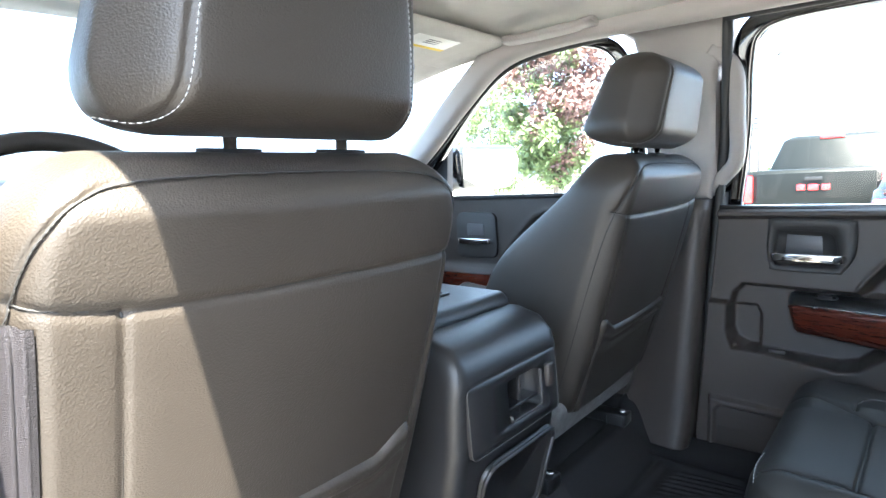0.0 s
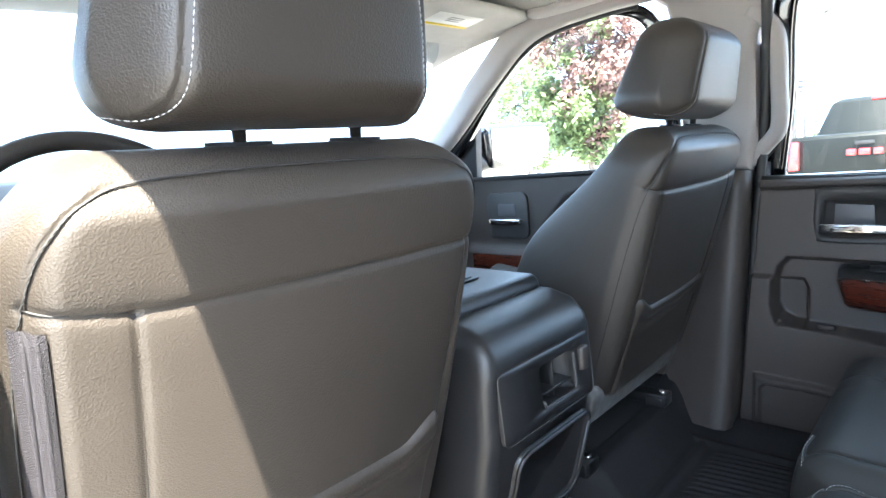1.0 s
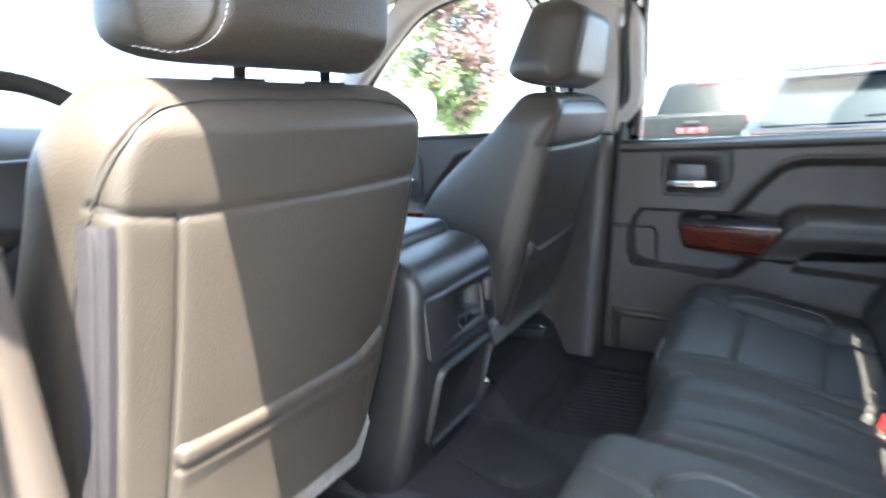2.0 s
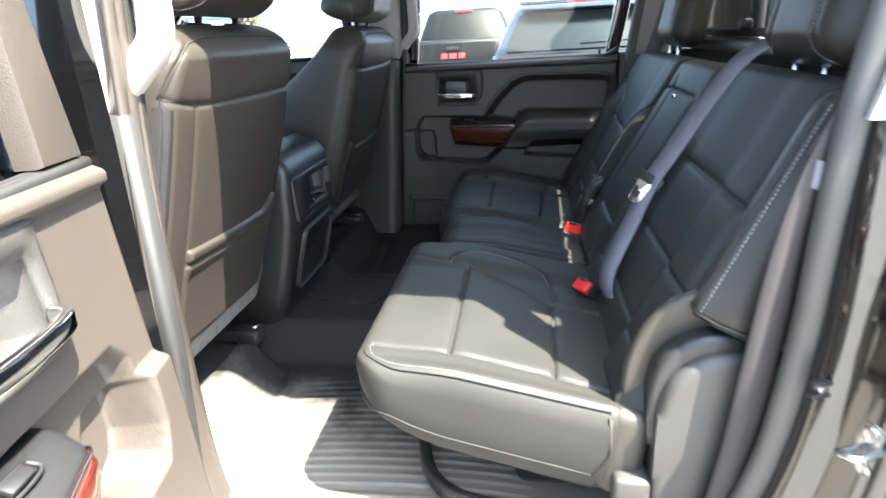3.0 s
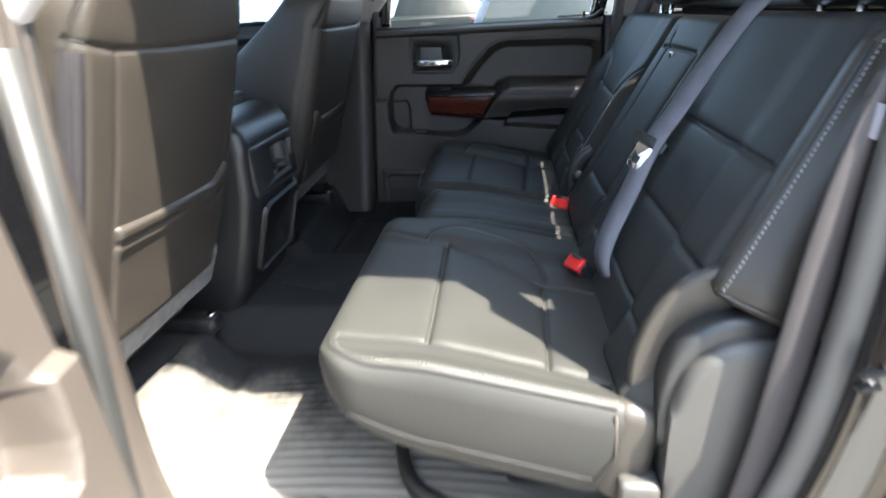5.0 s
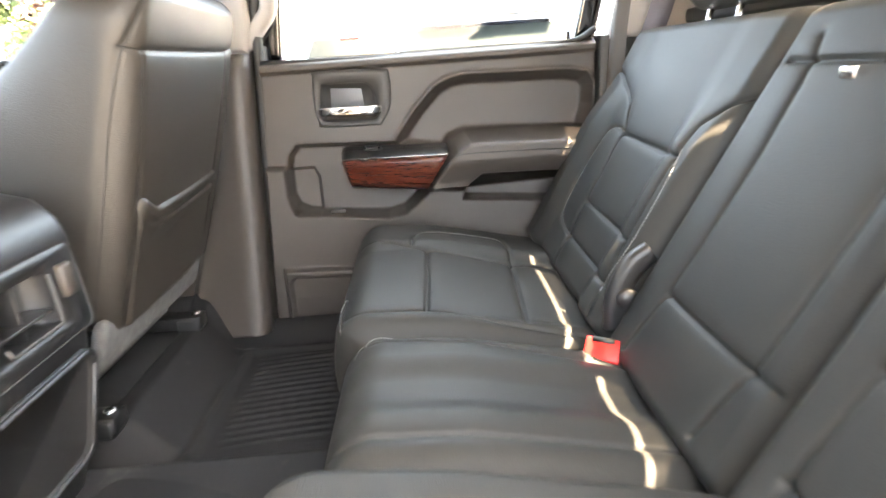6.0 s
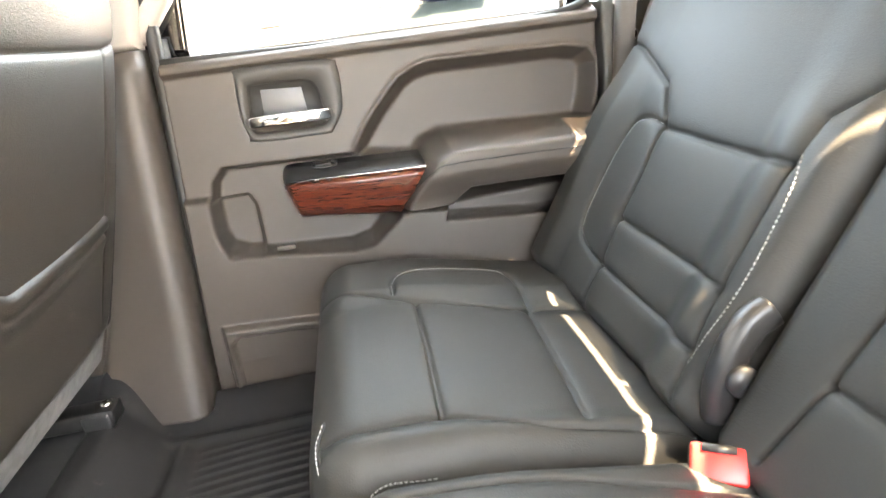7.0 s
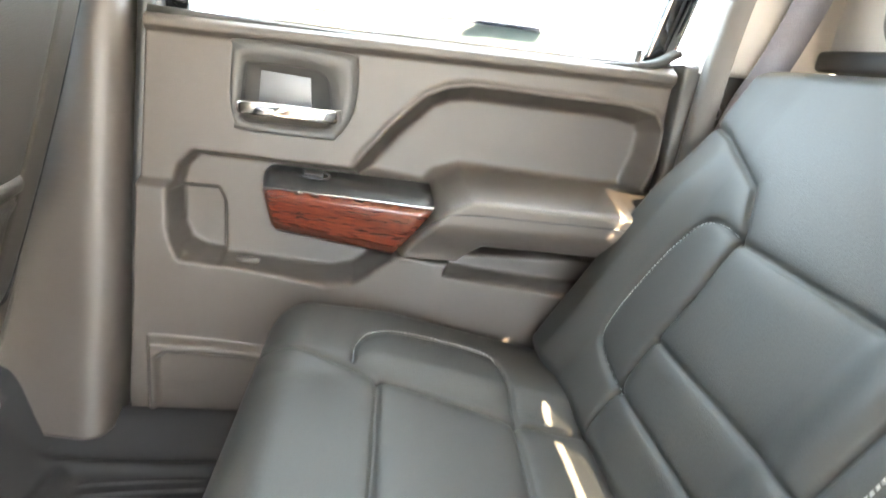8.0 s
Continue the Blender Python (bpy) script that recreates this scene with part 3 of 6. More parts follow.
def rear_door(m, o, name, label):
    """A rear door: inner panel, handle, arm rest, wood strip, switch, speaker. m lays the closed right door (x inward) into the cab."""
    t = thing(name, label, "door", kind="structure", at=m @ Vector((0, 0.36, 0.14)))
    M = np.array(m)

    def lay(D, Y, Z):
        return (np.stack([D, Y, Z, np.ones_like(D)], -1) @ M.T)[..., :3]

    zs = np.linspace(0.14, 0.866, 240)
    U, Z = np.meshgrid(np.linspace(0, 1, 260), zs, indexing="ij")
    front = 0.348 + 0.050 * np.clip((0.86 - Z) / 0.6, 0, 1)
    front = front - (0.10 - np.sqrt(np.clip(0.10 ** 2 - np.clip(0.24 - Z, 0, 0.1) ** 2, 0, None)))
    Y = -0.435 + U * (front + 0.435)
    D = door_depth(Y, Z)
    grid_mesh("inner_panel", lay(D, Y, Z), PLASTIC, t)
    mm = lambda d: m @ Matrix(((0, 0, 1, d), (1, 0, 0, 0), (0, 1, 0, 0), (0, 0, 0, 1)))
    # door shell behind the panel
    prism("shell", [(0.385, 0.12), (0.34, 0.862), (-0.44, 0.862), (-0.45, 0.40), (-0.36, 0.12)], 0.055, PAINT_BLACK, t, "glossy black painted outer shell", mm(-0.105), r=0.01)
    prism("speaker_grille", smooth_line(GRILLE + GRILLE[:1], 3)[:-1].tolist(), 0.003, PLASTIC, t, "", mm(0.0215), r=0.002)
    rim = GRILLE + GRILLE[:1]
    rp = resample(smooth_line(rim, 4), 0.006)
    tube("grille_rim", lay(np.full(len(rp), 0.0235), rp[:, 0], rp[:, 1]), 0.0026, PLASTIC_BLACK, t, n=6)
    # handle
    out = smooth_line(BEZEL + BEZEL[:1], 4)[:-1]
    inn = np.array([(0.208, 0.806), (0.15, 0.806), (0.110, 0.803), (0.093, 0.790), (0.086, 0.750), (0.084, 0.730), (0.10, 0.722), (0.15, 0.723), (0.204, 0.724), (0.214, 0.738)])
    inn = smooth_line(inn.tolist() + inn[:1].tolist(), 4)[:-1]
    rings = [(out, -0.014), (out, 0.002), (out * 0.985 + 0.015 * out.mean(0), 0.007), (out * 0.62 + inn * 0.38, 0.008), (inn * 0.96 + out * 0.04, 0.004), (inn, 0.000), (inn * 0.97 + 0.03 * inn.mean(0), -0.016), (inn * 0.3 + 0.7 * inn.mean(0), -0.018), (inn * 0.0 + inn.mean(0), -0.018)]
    bz = grid_mesh("handle_bezel", [lay(np.full(len(r), d), r[:, 0], r[:, 1]) for r, d in rings], PLASTIC_SOFT, t, loop_v=True)
    if o > 0:
        prism("pale_plate", [(0.190, 0.796), (0.119, 0.792), (0.116, 0.745), (0.193, 0.745)], 0.003, STEELGREY, bz, "grey plate in the handle recess", mm(-0.017), r=0.001)
    bar = smooth_line([(0.006, 0.217, 0.745), (0.026, 0.208, 0.746), (0.033, 0.17, 0.746), (0.034, 0.12, 0.745), (0.028, 0.083, 0.744), (0.006, 0.074, 0.744)])
    bar = lay(bar[:, 0], bar[:, 1], bar[:, 2])
    sweep("handle", bar, round_rect(0.012, 0.021, 0.005), CHROME, bz, "polished chrome pull handle", up=m.to_3x3() @ Vector((0, 0, 1)))
    # arm rest strip and switch
    rows_cap, rows_wood, top_edge = [], [], []
    for u in np.r_[0.0, 0.012, 0.035, 0.07, np.linspace(0.14, 1.0, 12)]:
        k = math.sqrt(max(0.0, 1 - max(0.0, 1 - u / 0.07) ** 2))
        yt, yb = 0.183 - 0.253 * u, 0.172 - 0.190 * u
        dt, db = (0.036 + 0.072 * u) * k, (0.028 + 0.056 * u) * k
        zt, zb = 0.634 + 0.006 * u - 0.016 * (1 - k), 0.572 - 0.008 * u + 0.022 * (1 - k)
        rows_cap.append([(-0.016, yt, zt + 0.026 - 0.016 * u), (0.35 * dt - 0.004, yt, zt + 0.022 - 0.014 * u), (0.92 * dt - 0.004, yt, zt + 0.005), (dt - 0.003, yt, zt - 0.002), (db - 0.004, yb, zb + 0.001), (db - 0.012, yb, zb - 0.006), (-0.016, yb, zb - 0.008)])
        dm, ym, zm = 0.6 * dt + 0.4 * db + 0.007 * k, 0.6 * yt + 0.4 * yb, 0.6 * zt + 0.4 * zb
        rows_wood.append([(dt - 0.007, yt, zt - 0.003), (dt, yt, zt), (dt * 0.85 + db * 0.15 + 0.005 * k, yt * 0.85 + yb * 0.15, zt * 0.85 + zb * 0.15), (dm, ym, zm), (dt * 0.25 + db * 0.75 + 0.005 * k, yt * 0.25 + yb * 0.75, zt * 0.25 + zb * 0.75), (db, yb, zb), (db - 0.007, yb, zb)])
        top_edge.append((dt + 0.0006, yt, zt + 0.0015))
    A = np.array(rows_cap)
    arm = grid_mesh("arm_rest_cap", lay(A[..., 0], A[..., 1], A[..., 2]), PLASTIC_BLACK, t, "satin black arm rest cap", loop_v=True, caps=True)
    A = np.array(rows_wood)
    wood = grid_mesh("wood_strip", lay(A[..., 0], A[..., 1], A[..., 2]), BURL, t, "glossy red-brown burl wood strip", loop_v=True, caps=True)
    A = np.array(top_edge)
    tube("bright_edge", lay(A[:, 0], A[:, 1], A[:, 2]), 0.0014, STEEL, wood, "thin bright edge along the wood", n=6)
    sw = smooth_line([(0.016, 0.124, 0.6605), (0.016, 0.088, 0.6595), (0.030, 0.086, 0.6535), (0.030, 0.122, 0.6545), (0.016, 0.124, 0.6605)], 5)
    tube("switch_rim", lay(sw[:, 0], sw[:, 1], sw[:, 2]), 0.0020, PLASTIC_BLACK, arm, n=6)
    block("window_switch", (0.013, 0.028, 0.007), (0, 0, 0), PLASTIC_BLACK, arm, "dark rocker window switch", r=0.0012).matrix_local = m @ pose(0.023, 0.105, 0.658, 0, 22, 0)
    block("pocket_clip", (0.012, 0.036, 0.010), (0, 0, 0), PLASTIC, t, r=0.003).matrix_local = Matrix.Translation(-Vector(t.location)) @ m @ pose(0.0, 0.205, 0.507)
    st = smooth_line([(-0.018, 0.560), (-0.062, 0.618), (-0.080, 0.634), (-0.106, 0.643), (-0.25, 0.641), (-0.43, 0.636)])
    st = resample(st, 0.004)
    dd = door_depth(st[:, 0], st[:, 1])
    tube("seam_line", lay(dd + 0.0006, st[:, 0], st[:, 1]), 0.0011, THREAD_DARK, t, n=6)
    tube("lock_pin", lay(np.array([-0.012, -0.012]), np.array([-0.368, -0.368]), np.array([0.855, 0.884])), 0.005, PLASTIC, t, "grey lock pin")
    # window frame and glass
    belt = smooth_line([(0.338, 0.862), (0.0, 0.854), (-0.25, 0.853), (-0.38, 0.862), (-0.43, 0.885)])
    sweep("belt_seal", lay(np.full(len(belt), -0.012), belt[:, 0], belt[:, 1]), round_rect(0.03, 0.012, 0.005), RUBBER, t, up=m.to_3x3() @ Vector((0, 0, 1)))
    fr = smooth_line([(0.325, 0.86), (0.300, 1.05), (0.292, 1.21), (0.272, 1.285), (0.20, 1.318), (0.0, 1.320), (-0.32, 1.312), (-0.43, 1.29), (-0.462, 1.19), (-0.440, 1.0), (-0.415, 0.86)])
    fd = -0.055 + 0.05 * np.clip((fr[:, 1] - 0.86) / 0.45, 0, 1)
    sweep("window_frame", lay(fd - 0.01, fr[:, 0], fr[:, 1]), round_rect(0.05, 0.035, 0.008), PAINT_BLACK, t, "glossy black window frame", up=m.to_3x3() @ Vector((1, 0, 0)))
    gl = np.array([(0.325, 0.85), (0.290, 1.22), (0.26, 1.30), (0.0, 1.318), (-0.42, 1.295), (-0.455, 1.18), (-0.41, 0.85)])
    gd = -0.06 + 0.05 * np.clip((gl[:, 1] - 0.86) / 0.45, 0, 1)
    bm = bmesh.new()
    bm.faces.new([bm.verts.new(p) for p in lay(gd, gl[:, 0], gl[:, 1]).tolist()])
    g = part("pane", bm, GLASS, t, "clear side window glass", smooth=False)
    g.visible_shadow = False
    if o < 0:
        g.data.materials[0] = GLASS_DARK
        prism("frame_trim", [(0.335, 0.868), (0.300, 1.10), (0.285, 1.29), (0.245, 1.29), (0.262, 1.10), (0.272, 0.868)], 0.03, PLASTIC, t, "", mm(-0.03), r=0.008)
    return t


STEELGREY = material("grey painted metal", (0.085, 0.085, 0.09), 0.4, var=0.04)
BURL = material("red brown burl wood", (0.10, 0.020, 0.009), 0.22, var=0.3, scale=10, coat=0.5)


def add_burl():
    """Dark wavy figure along the strip."""
    n, l = BURL.node_tree.nodes, BURL.node_tree.links
    co, mp, wave, ramp = n.new("ShaderNodeTexCoord"), n.new("ShaderNodeMapping"), n.new("ShaderNodeTexNoise"), n.new("ShaderNodeValToRGB")
    mp.inputs["Scale"].default_value = (30, 9, 110)
    wave.inputs["Scale"].default_value, wave.inputs["Detail"].default_value, wave.inputs["Distortion"].default_value = 1.6, 6, 2.2
    ramp.color_ramp.elements[0].position, ramp.color_ramp.elements[0].color = 0.36, (0.040, 0.009, 0.006, 1)
    ramp.color_ramp.elements[1].position, ramp.color_ramp.elements[1].color = 0.62, (0.088, 0.021, 0.011, 1)
    l.new(co.outputs["Object"], mp.inputs["Vector"])
    l.new(mp.outputs[0], wave.inputs["Vector"])
    l.new(wave.outputs[0], ramp.inputs[0])
    l.new(ramp.outputs[0], n["Principled BSDF"].inputs["Base Color"])


add_burl()
rear_door(Matrix(((-1, 0, 0, 0.79), (0, 1, 0, 0), (0, 0, 1, 0), (0, 0, 0, 1))), 1, "door_1", "closed rear door with dark plastic panel, chrome handle and wood strip")
HINGE = Vector((-0.85, 0.40, 0))
OPEN = Matrix.Translation(HINGE) @ Matrix.Rotation(radians(-82), 4, "Z") @ Matrix.Translation(-HINGE)
rear_door(OPEN @ Matrix(((1, 0, 0, -0.79), (0, 1, 0, 0), (0, 0, 1, 0), (0, 0, 0, 1))), -1, "door_2", "wide open rear door with sunlit plastic panel, chrome handle and wood strip")


# ---- front seats ----
def front_seat(o, label):
    cx = o * 0.46
    t = thing("front_seat", label, "car seat", "front seats", at=(cx, 0.75, FLOOR))
    up = (0, -0.307, 0.952)
    m = frame_of((cx + o * 0.014, 0.560, 0.449), (1, 0, 0), up)

    def depth(A, B):
        bol = step(np.abs(A) - 0.155, 0.09)
        low = np.clip((0.58 - B) / 0.40, 0, 1)
        return 0.035 + 0.055 * low + bol * (0.02 + 0.115 * step(low - 0.45, 0.8)) * (1 if o > 0 else 0.35)

    seams = [([(o * 0.2165, 0.488), (o * 0.156, 0.477), (-o * 0.25, 0.472)], 0.003, 0.004), ([(o * 0.156, 0.477), (o * 0.154, 0.0)], 0.0028, 0.0035), ([(-o * 0.200, 0.472), (-o * 0.194, 0.35), (-o * 0.186, 0.235)], 0.0028, 0.003)]
    half_rim = [(0.2285, 0.02), (0.2285, 0.30), (0.225, 0.44), (0.2165, 0.488), (0.212, 0.51), (0.202, 0.534), (0.181, 0.555), (0.136, 0.566)]
    rim = smooth_line(half_rim + [(0.0, 0.569)] + [(-a, b) for a, b in half_rim[::-1]])
    seams.append((rim, 0.0022, 0.004))
    crown = lambda A, B: 0.012 * np.cos(np.clip(A / 0.25, -1, 1) * 1.5) + 0.008 * np.sin(np.clip(B / 0.57, 0, 1) * math.pi)
    pad = Pad(0.470, 0.462, 0.577, 0.045, depth, 0.035, 0.09, m, seams, crown, nx=160, ny=180)
    back = pad.build("backrest", LEATHER, t, "black leather backrest with sewn panels")
    pad.stitch(rim, back, THREAD_DARK)
    pad.threads(back)
    # pocket
    pm = m @ pose(-o * 0.016, 0.03, 0.0415)
    sag = lambda A, B: 0.002 + 0.008 * step(B - 0.16, 0.05) - 0.008 * np.exp(-((B - 0.175) / 0.005) ** 2) * (0.35 + 0.65 * step(o * A + 0.02, 0.2))
    pk = Pad(0.335, 0.345, 0.205, 0.009, 0.0, 0.012, 0.008, pm, [], sag, nx=60, ny=60)
    pk.bend = lambda A, B, Z: (A, B + 0.028 * step(-o * A - 0.135, 0.06) * (B / 0.205) ** 3 + 0.008 * A / 0.17 * o, Z + 0.010 * np.cos(A / 0.2))
    pk.build("pocket", LEATHER, back, "map pocket with a rolled top edge")
    # zip along the outer edge
    zl = [(o * 0.217, 0.476), (o * 0.218, 0.3), (o * 0.218, 0.02)]
    zp = resample(zl, 0.006)
    P = [pad.at(zp + np.array((da, 0)), 0.0012 + up) for da, up in ((-0.008, -0.001), (-0.0075, 0.0006), (-0.005, 0.0006), (-0.0045, 0.0020), (-0.002, 0.0020), (-0.0015, 0.0), (0.0, -0.0005), (0.0015, 0.0), (0.002, 0.0020), (0.0045, 0.0020), (0.005, 0.0006), (0.0085, 0.0006), (0.009, -0.001))]
    grid_mesh("zip", np.array(P), ZIP, back, "dark purple-grey zip tape")
    # felt valance under the backrest
    vm = frame_of((cx, 0.548, 0.392), (1, 0, 0), (0, -0.36, 0.93))
    Pad(0.45, 0.455, 0.105, 0.012, 0.012, 0.02, 0.02, vm, nx=40, ny=16).build("valance", FELT, t, "grey felt valance")
    # head rest
    hm = frame_of((cx + o * 0.008, 0.396, 1.012), (1, 0, 0), (0, -0.15, 0.989))
    w = [smooth_line([(s * 0.160, 0.010), (s * 0.138, 0.008), (s * 0.122, 0.020), (s * 0.115, 0.05), (s * 0.110, 0.09), (s * 0.098, 0.155)]) for s in (1, -1)]
    ridge = lambda A, B: 0.010 * np.cos(np.clip(A / 0.15, -1, 1) * 1.4) - 0.03 * step(np.abs(A) - 0.135, 0.06)
    hp = Pad(0.338, 0.262, 0.188, 0.055, lambda A, B: 0.108 + 0.015 * (1 - np.abs(A) / 0.16) - 0.05 * B / 0.188, 0.045, 0.055, hm, [(w[0], 0.0028, 0.004), (w[1], 0.0028, 0.004)], ridge, nx=110, ny=80)
    head = hp.build("headrest", LEATHER, t, "black leather headrest with white stitching")
    for s in (0, 1):
        off = w[s] + np.array((-0.004 if s == 0 else 0.004, 0.0015))
        hp.stitch(off, head, THREAD, r=0.00055)
    for s in (-1, 1):
        x = cx - o * 0.005 + s * 0.062
        tube("headrest_post", np.array([(x, 0.407, 0.93), (x, 0.397, 1.02)]), 0.006, CHROME, t, n=12)
        sweep("post_guide", np.array([(x, 0.402, 0.978), (x, 0.399, 1.003)]), circle(0.030, 16, 0.016), PLASTIC_BLACK, t, up=(0, 1, 0))
    # cushion and its base
    cm = frame_of((cx, 0.60, 0.50), (1, 0, 0), (0, 0.99, 0.13))
    bolster = lambda A, B: 0.03 * step(np.abs(A) - 0.16, 0.08)
    Pad(0.50, 0.50, 0.52, 0.05, 0.11, 0.05, 0.06, cm, [([(0.16, 0.05), (0.16, 0.5)], 0.004, 0.006), ([(-0.16, 0.05), (-0.16, 0.5)], 0.004, 0.006)], bolster, nx=50, ny=50).build("cushion", LEATHER, t)
    block("seat_base", (0.43, 0.46, 0.09), (cx, 0.83, 0.375), PLASTIC_BLACK, t, r=0.02)
    for s in (-1, 1):
        x = cx + s * 0.20
        r = block("seat_track", (0.045, 0.50, 0.03), (x, 0.78, 0.305), DARK_STEEL, t, r=0.004)
        block("track_foot", (0.05, 0.05, 0.035), (x, 0.56, 0.298), PLASTIC_BLACK, r, r=0.006)
        tube("track_bolt", np.array([(x, 0.545, 0.318), (x, 0.545, 0.326)]), 0.010, STEEL, r, n=6)
    return t


ZIP = material("dark purple grey zip", (0.012, 0.0105, 0.014), 0.7, var=0.2, scale=150, bump=1.0, bscale=900)
front_seat(-1, "black leather driver seat with a map pocket, partly sunlit")
front_seat(1, "black leather passenger seat with a map pocket, in shade")


# ---- console ----
def build_console():
    t = thing("centre_console", "black plastic centre console with a rear panel and bin", "console", at=(-0.015, 0.7, FLOOR))
    c, hw = -0.015, 0.152
    prof = [(0.555, 0.20), (0.500, 0.34), (0.470, 0.45), (0.452, 0.54), (0.447, 0.60), (0.445, 0.665), (0.452, 0.690), (0.475, 0.715), (0.520, 0.728), (1.10, 0.735), (1.30, 0.72), (1.30, 0.20)]
    prof = np.array([prof[0], prof[1], prof[2], (0.4525, 0.538), (0.450, 0.552), (0.4495, 0.558), (0.446, 0.648), (0.4455, 0.654)] + prof[5:])
    xs = [-1.0, -0.985, -0.95, -0.90, -0.84, -0.80, -0.79, 0.79, 0.80, 0.84, 0.90, 0.95, 0.985, 1.0]
    cen = np.array((0.8, 0.45))
    P = []
    for u in xs:
        k = 0.030 * (1 - math.sqrt(max(0.0, 1 - max(0, (abs(u) - 0.84) / 0.16) ** 2)))
        P.append([(c + u * hw, y + k * (1 if y < 0.6 else 0) + (0.05 if abs(u) < 0.795 and 0.555 < z < 0.65 and y < 0.5 else 0), z - k * (1 if z > 0.6 else 0)) for y, z in prof])
    P = np.array(P)
    grid_mesh("body", P, PLASTIC_BLACK, t, loop_v=True, caps=True)
    lid = Pad(0.292, 0.292, 0.42, 0.030, 0.0, 0.022, 0.03, frame_of((c, 0.535, 0.722), (1, 0, 0), (0, 1, 0.02)), [], None, nx=40, ny=50)
    lid = lid.build("lid", PLASTIC_BLACK, t, "padded dark plastic lid")
    for k in range(5):
        block("lid_rib", (0.10, 0.008, 0.004), (c, 0.62 + 0.018 * k, 0.756), PLASTIC_BLACK, lid, r=0.0015)
    # rear panel
    pm = frame_of((c, 0.446, 0.603), (1, 0, 0), (0, 0.06, 1))
    out = np.array(round_rect(0.262, 0.112, 0.012, 6))
    rec = np.array(round_rect(0.100, 0.070, 0.008, 6)) + np.array((0.022, 0.002))
    rings = [(out, -0.004), (out, 0.002), (out * 0.985, 0.004), (out * 0.5 + rec * 0.5, 0.004), (rec * 1.0, 0.0045), (rec, 0.002), (rec * 0.97, -0.036), (rec * 0.0 + rec.mean(0), -0.036)]
    panel = grid_mesh("rear_panel", [[tuple(pm @ Vector((x, y, d))) for x, y in r] for r, d in rings], PLASTIC_BLACK, t, "rear panel with a recessed tray", loop_v=True)
    ol = out.tolist()
    tube("panel_edge", np.array([pm @ Vector((x, y, 0.0035)) for x, y in ol + ol[:1]]), 0.0011, PLASTIC_SOFT, panel, n=6)
    lip = [(-0.026, -0.020), (-0.022, -0.031), (0.030, -0.031), (0.068, -0.031), (0.072, -0.020), (0.072, 0.030)]
    tube("recess_rim", np.array([pm @ Vector((x, y, 0.006)) for x, y in lip]), 0.0024, PLASTIC_SOFT, panel, n=6)
    block("divider", (0.003, 0.030, 0.066), pm @ Vector((0.022, 0.002, -0.020)), PLASTIC_BLACK, panel, r=0.001)
    block("recess_shelf", (0.096, 0.034, 0.004), pm @ Vector((0.022, -0.012, -0.018)), PLASTIC_BLACK, panel, r=0.001)
    block("socket_cover", (0.024, 0.012, 0.042), pm @ Vector((0.100, 0.014, 0.007)), PLASTIC, panel, r=0.004)
    # lower bin
    bm_ = frame_of((c, 0.470, 0.435), (1, 0, 0), (0, -0.27, 1))
    out = np.array(round_rect(0.215, 0.17, 0.025, 6)) + np.array((0.015, 0))
    ol = out.tolist()
    tube("bin_rim", np.array([bm_ @ Vector((x, y, 0.006)) for x, y in ol + ol[:1]]), 0.004, PLASTIC_BLACK, t, n=6)
    rings = [(out * 1.02, -0.004), (out * 1.02, 0.005), (out * 0.97, 0.006), (out * 0.96, 0.002), (out * 0.95 + np.array((0, 0.004)), -0.001), (out * 0.0 + out.mean(0), -0.001)]
    bn = grid_mesh("bin", [[tuple(bm_ @ Vector((x, y, d))) for x, y in r] for r, d in rings], PLASTIC_BLACK, t, "dark recessed bin", loop_v=True)
    return t


build_console()


# ---- rear bench ----
BACK_UP = (0, -0.49, 0.872)


def bz(z):
    """Length up the rear backrest for a height."""
    return (z - 0.42) / 0.872


def rear_back(t, left, right, seams, label, wings=True, stitch=(), top=0.885, front=0.055, r=0.042):
    """A backrest between two edges, each given as (x at the foot, x at the top)."""
    c, ct = (left[0] + right[0]) / 2, (left[1] + right[1]) / 2
    w0, w1 = right[0] - left[0], right[1] - left[1]
    w = min(w0, w1)
    m = frame_of((c, -0.232 - (front + 0.012) * 0.872, 0.42 - (front + 0.012) * 0.49), (-1, 0, 0), BACK_UP)
    h = bz(top) + 0.015

    def puff(A, B):
        a = A - (c - ct) * B / h
        z = 0.010 * np.cos(np.clip(a / w * 2, -1, 1) * 1.3)
        if wings:
            z = z + 0.020 * step(np.abs(a) - (w / 2 - 0.11), 0.06) * (1 - 0.8 * step(B - h * 0.66, 0.12))
        return z

    ls = [([(c - x, bz(z)) for x, z in s], 0.0024, 0.0075) for s in seams]
    p = Pad(w0, w1, h, front, 0.06, r, 0.035, m, ls, puff, shift=c - ct, nx=240, ny=220)
    back = p.build("backrest", LEATHER_SOFT, t, label)
    for s in stitch:
        p.stitch([(c - x, bz(z)) for x, z in s], back)
    return p, back


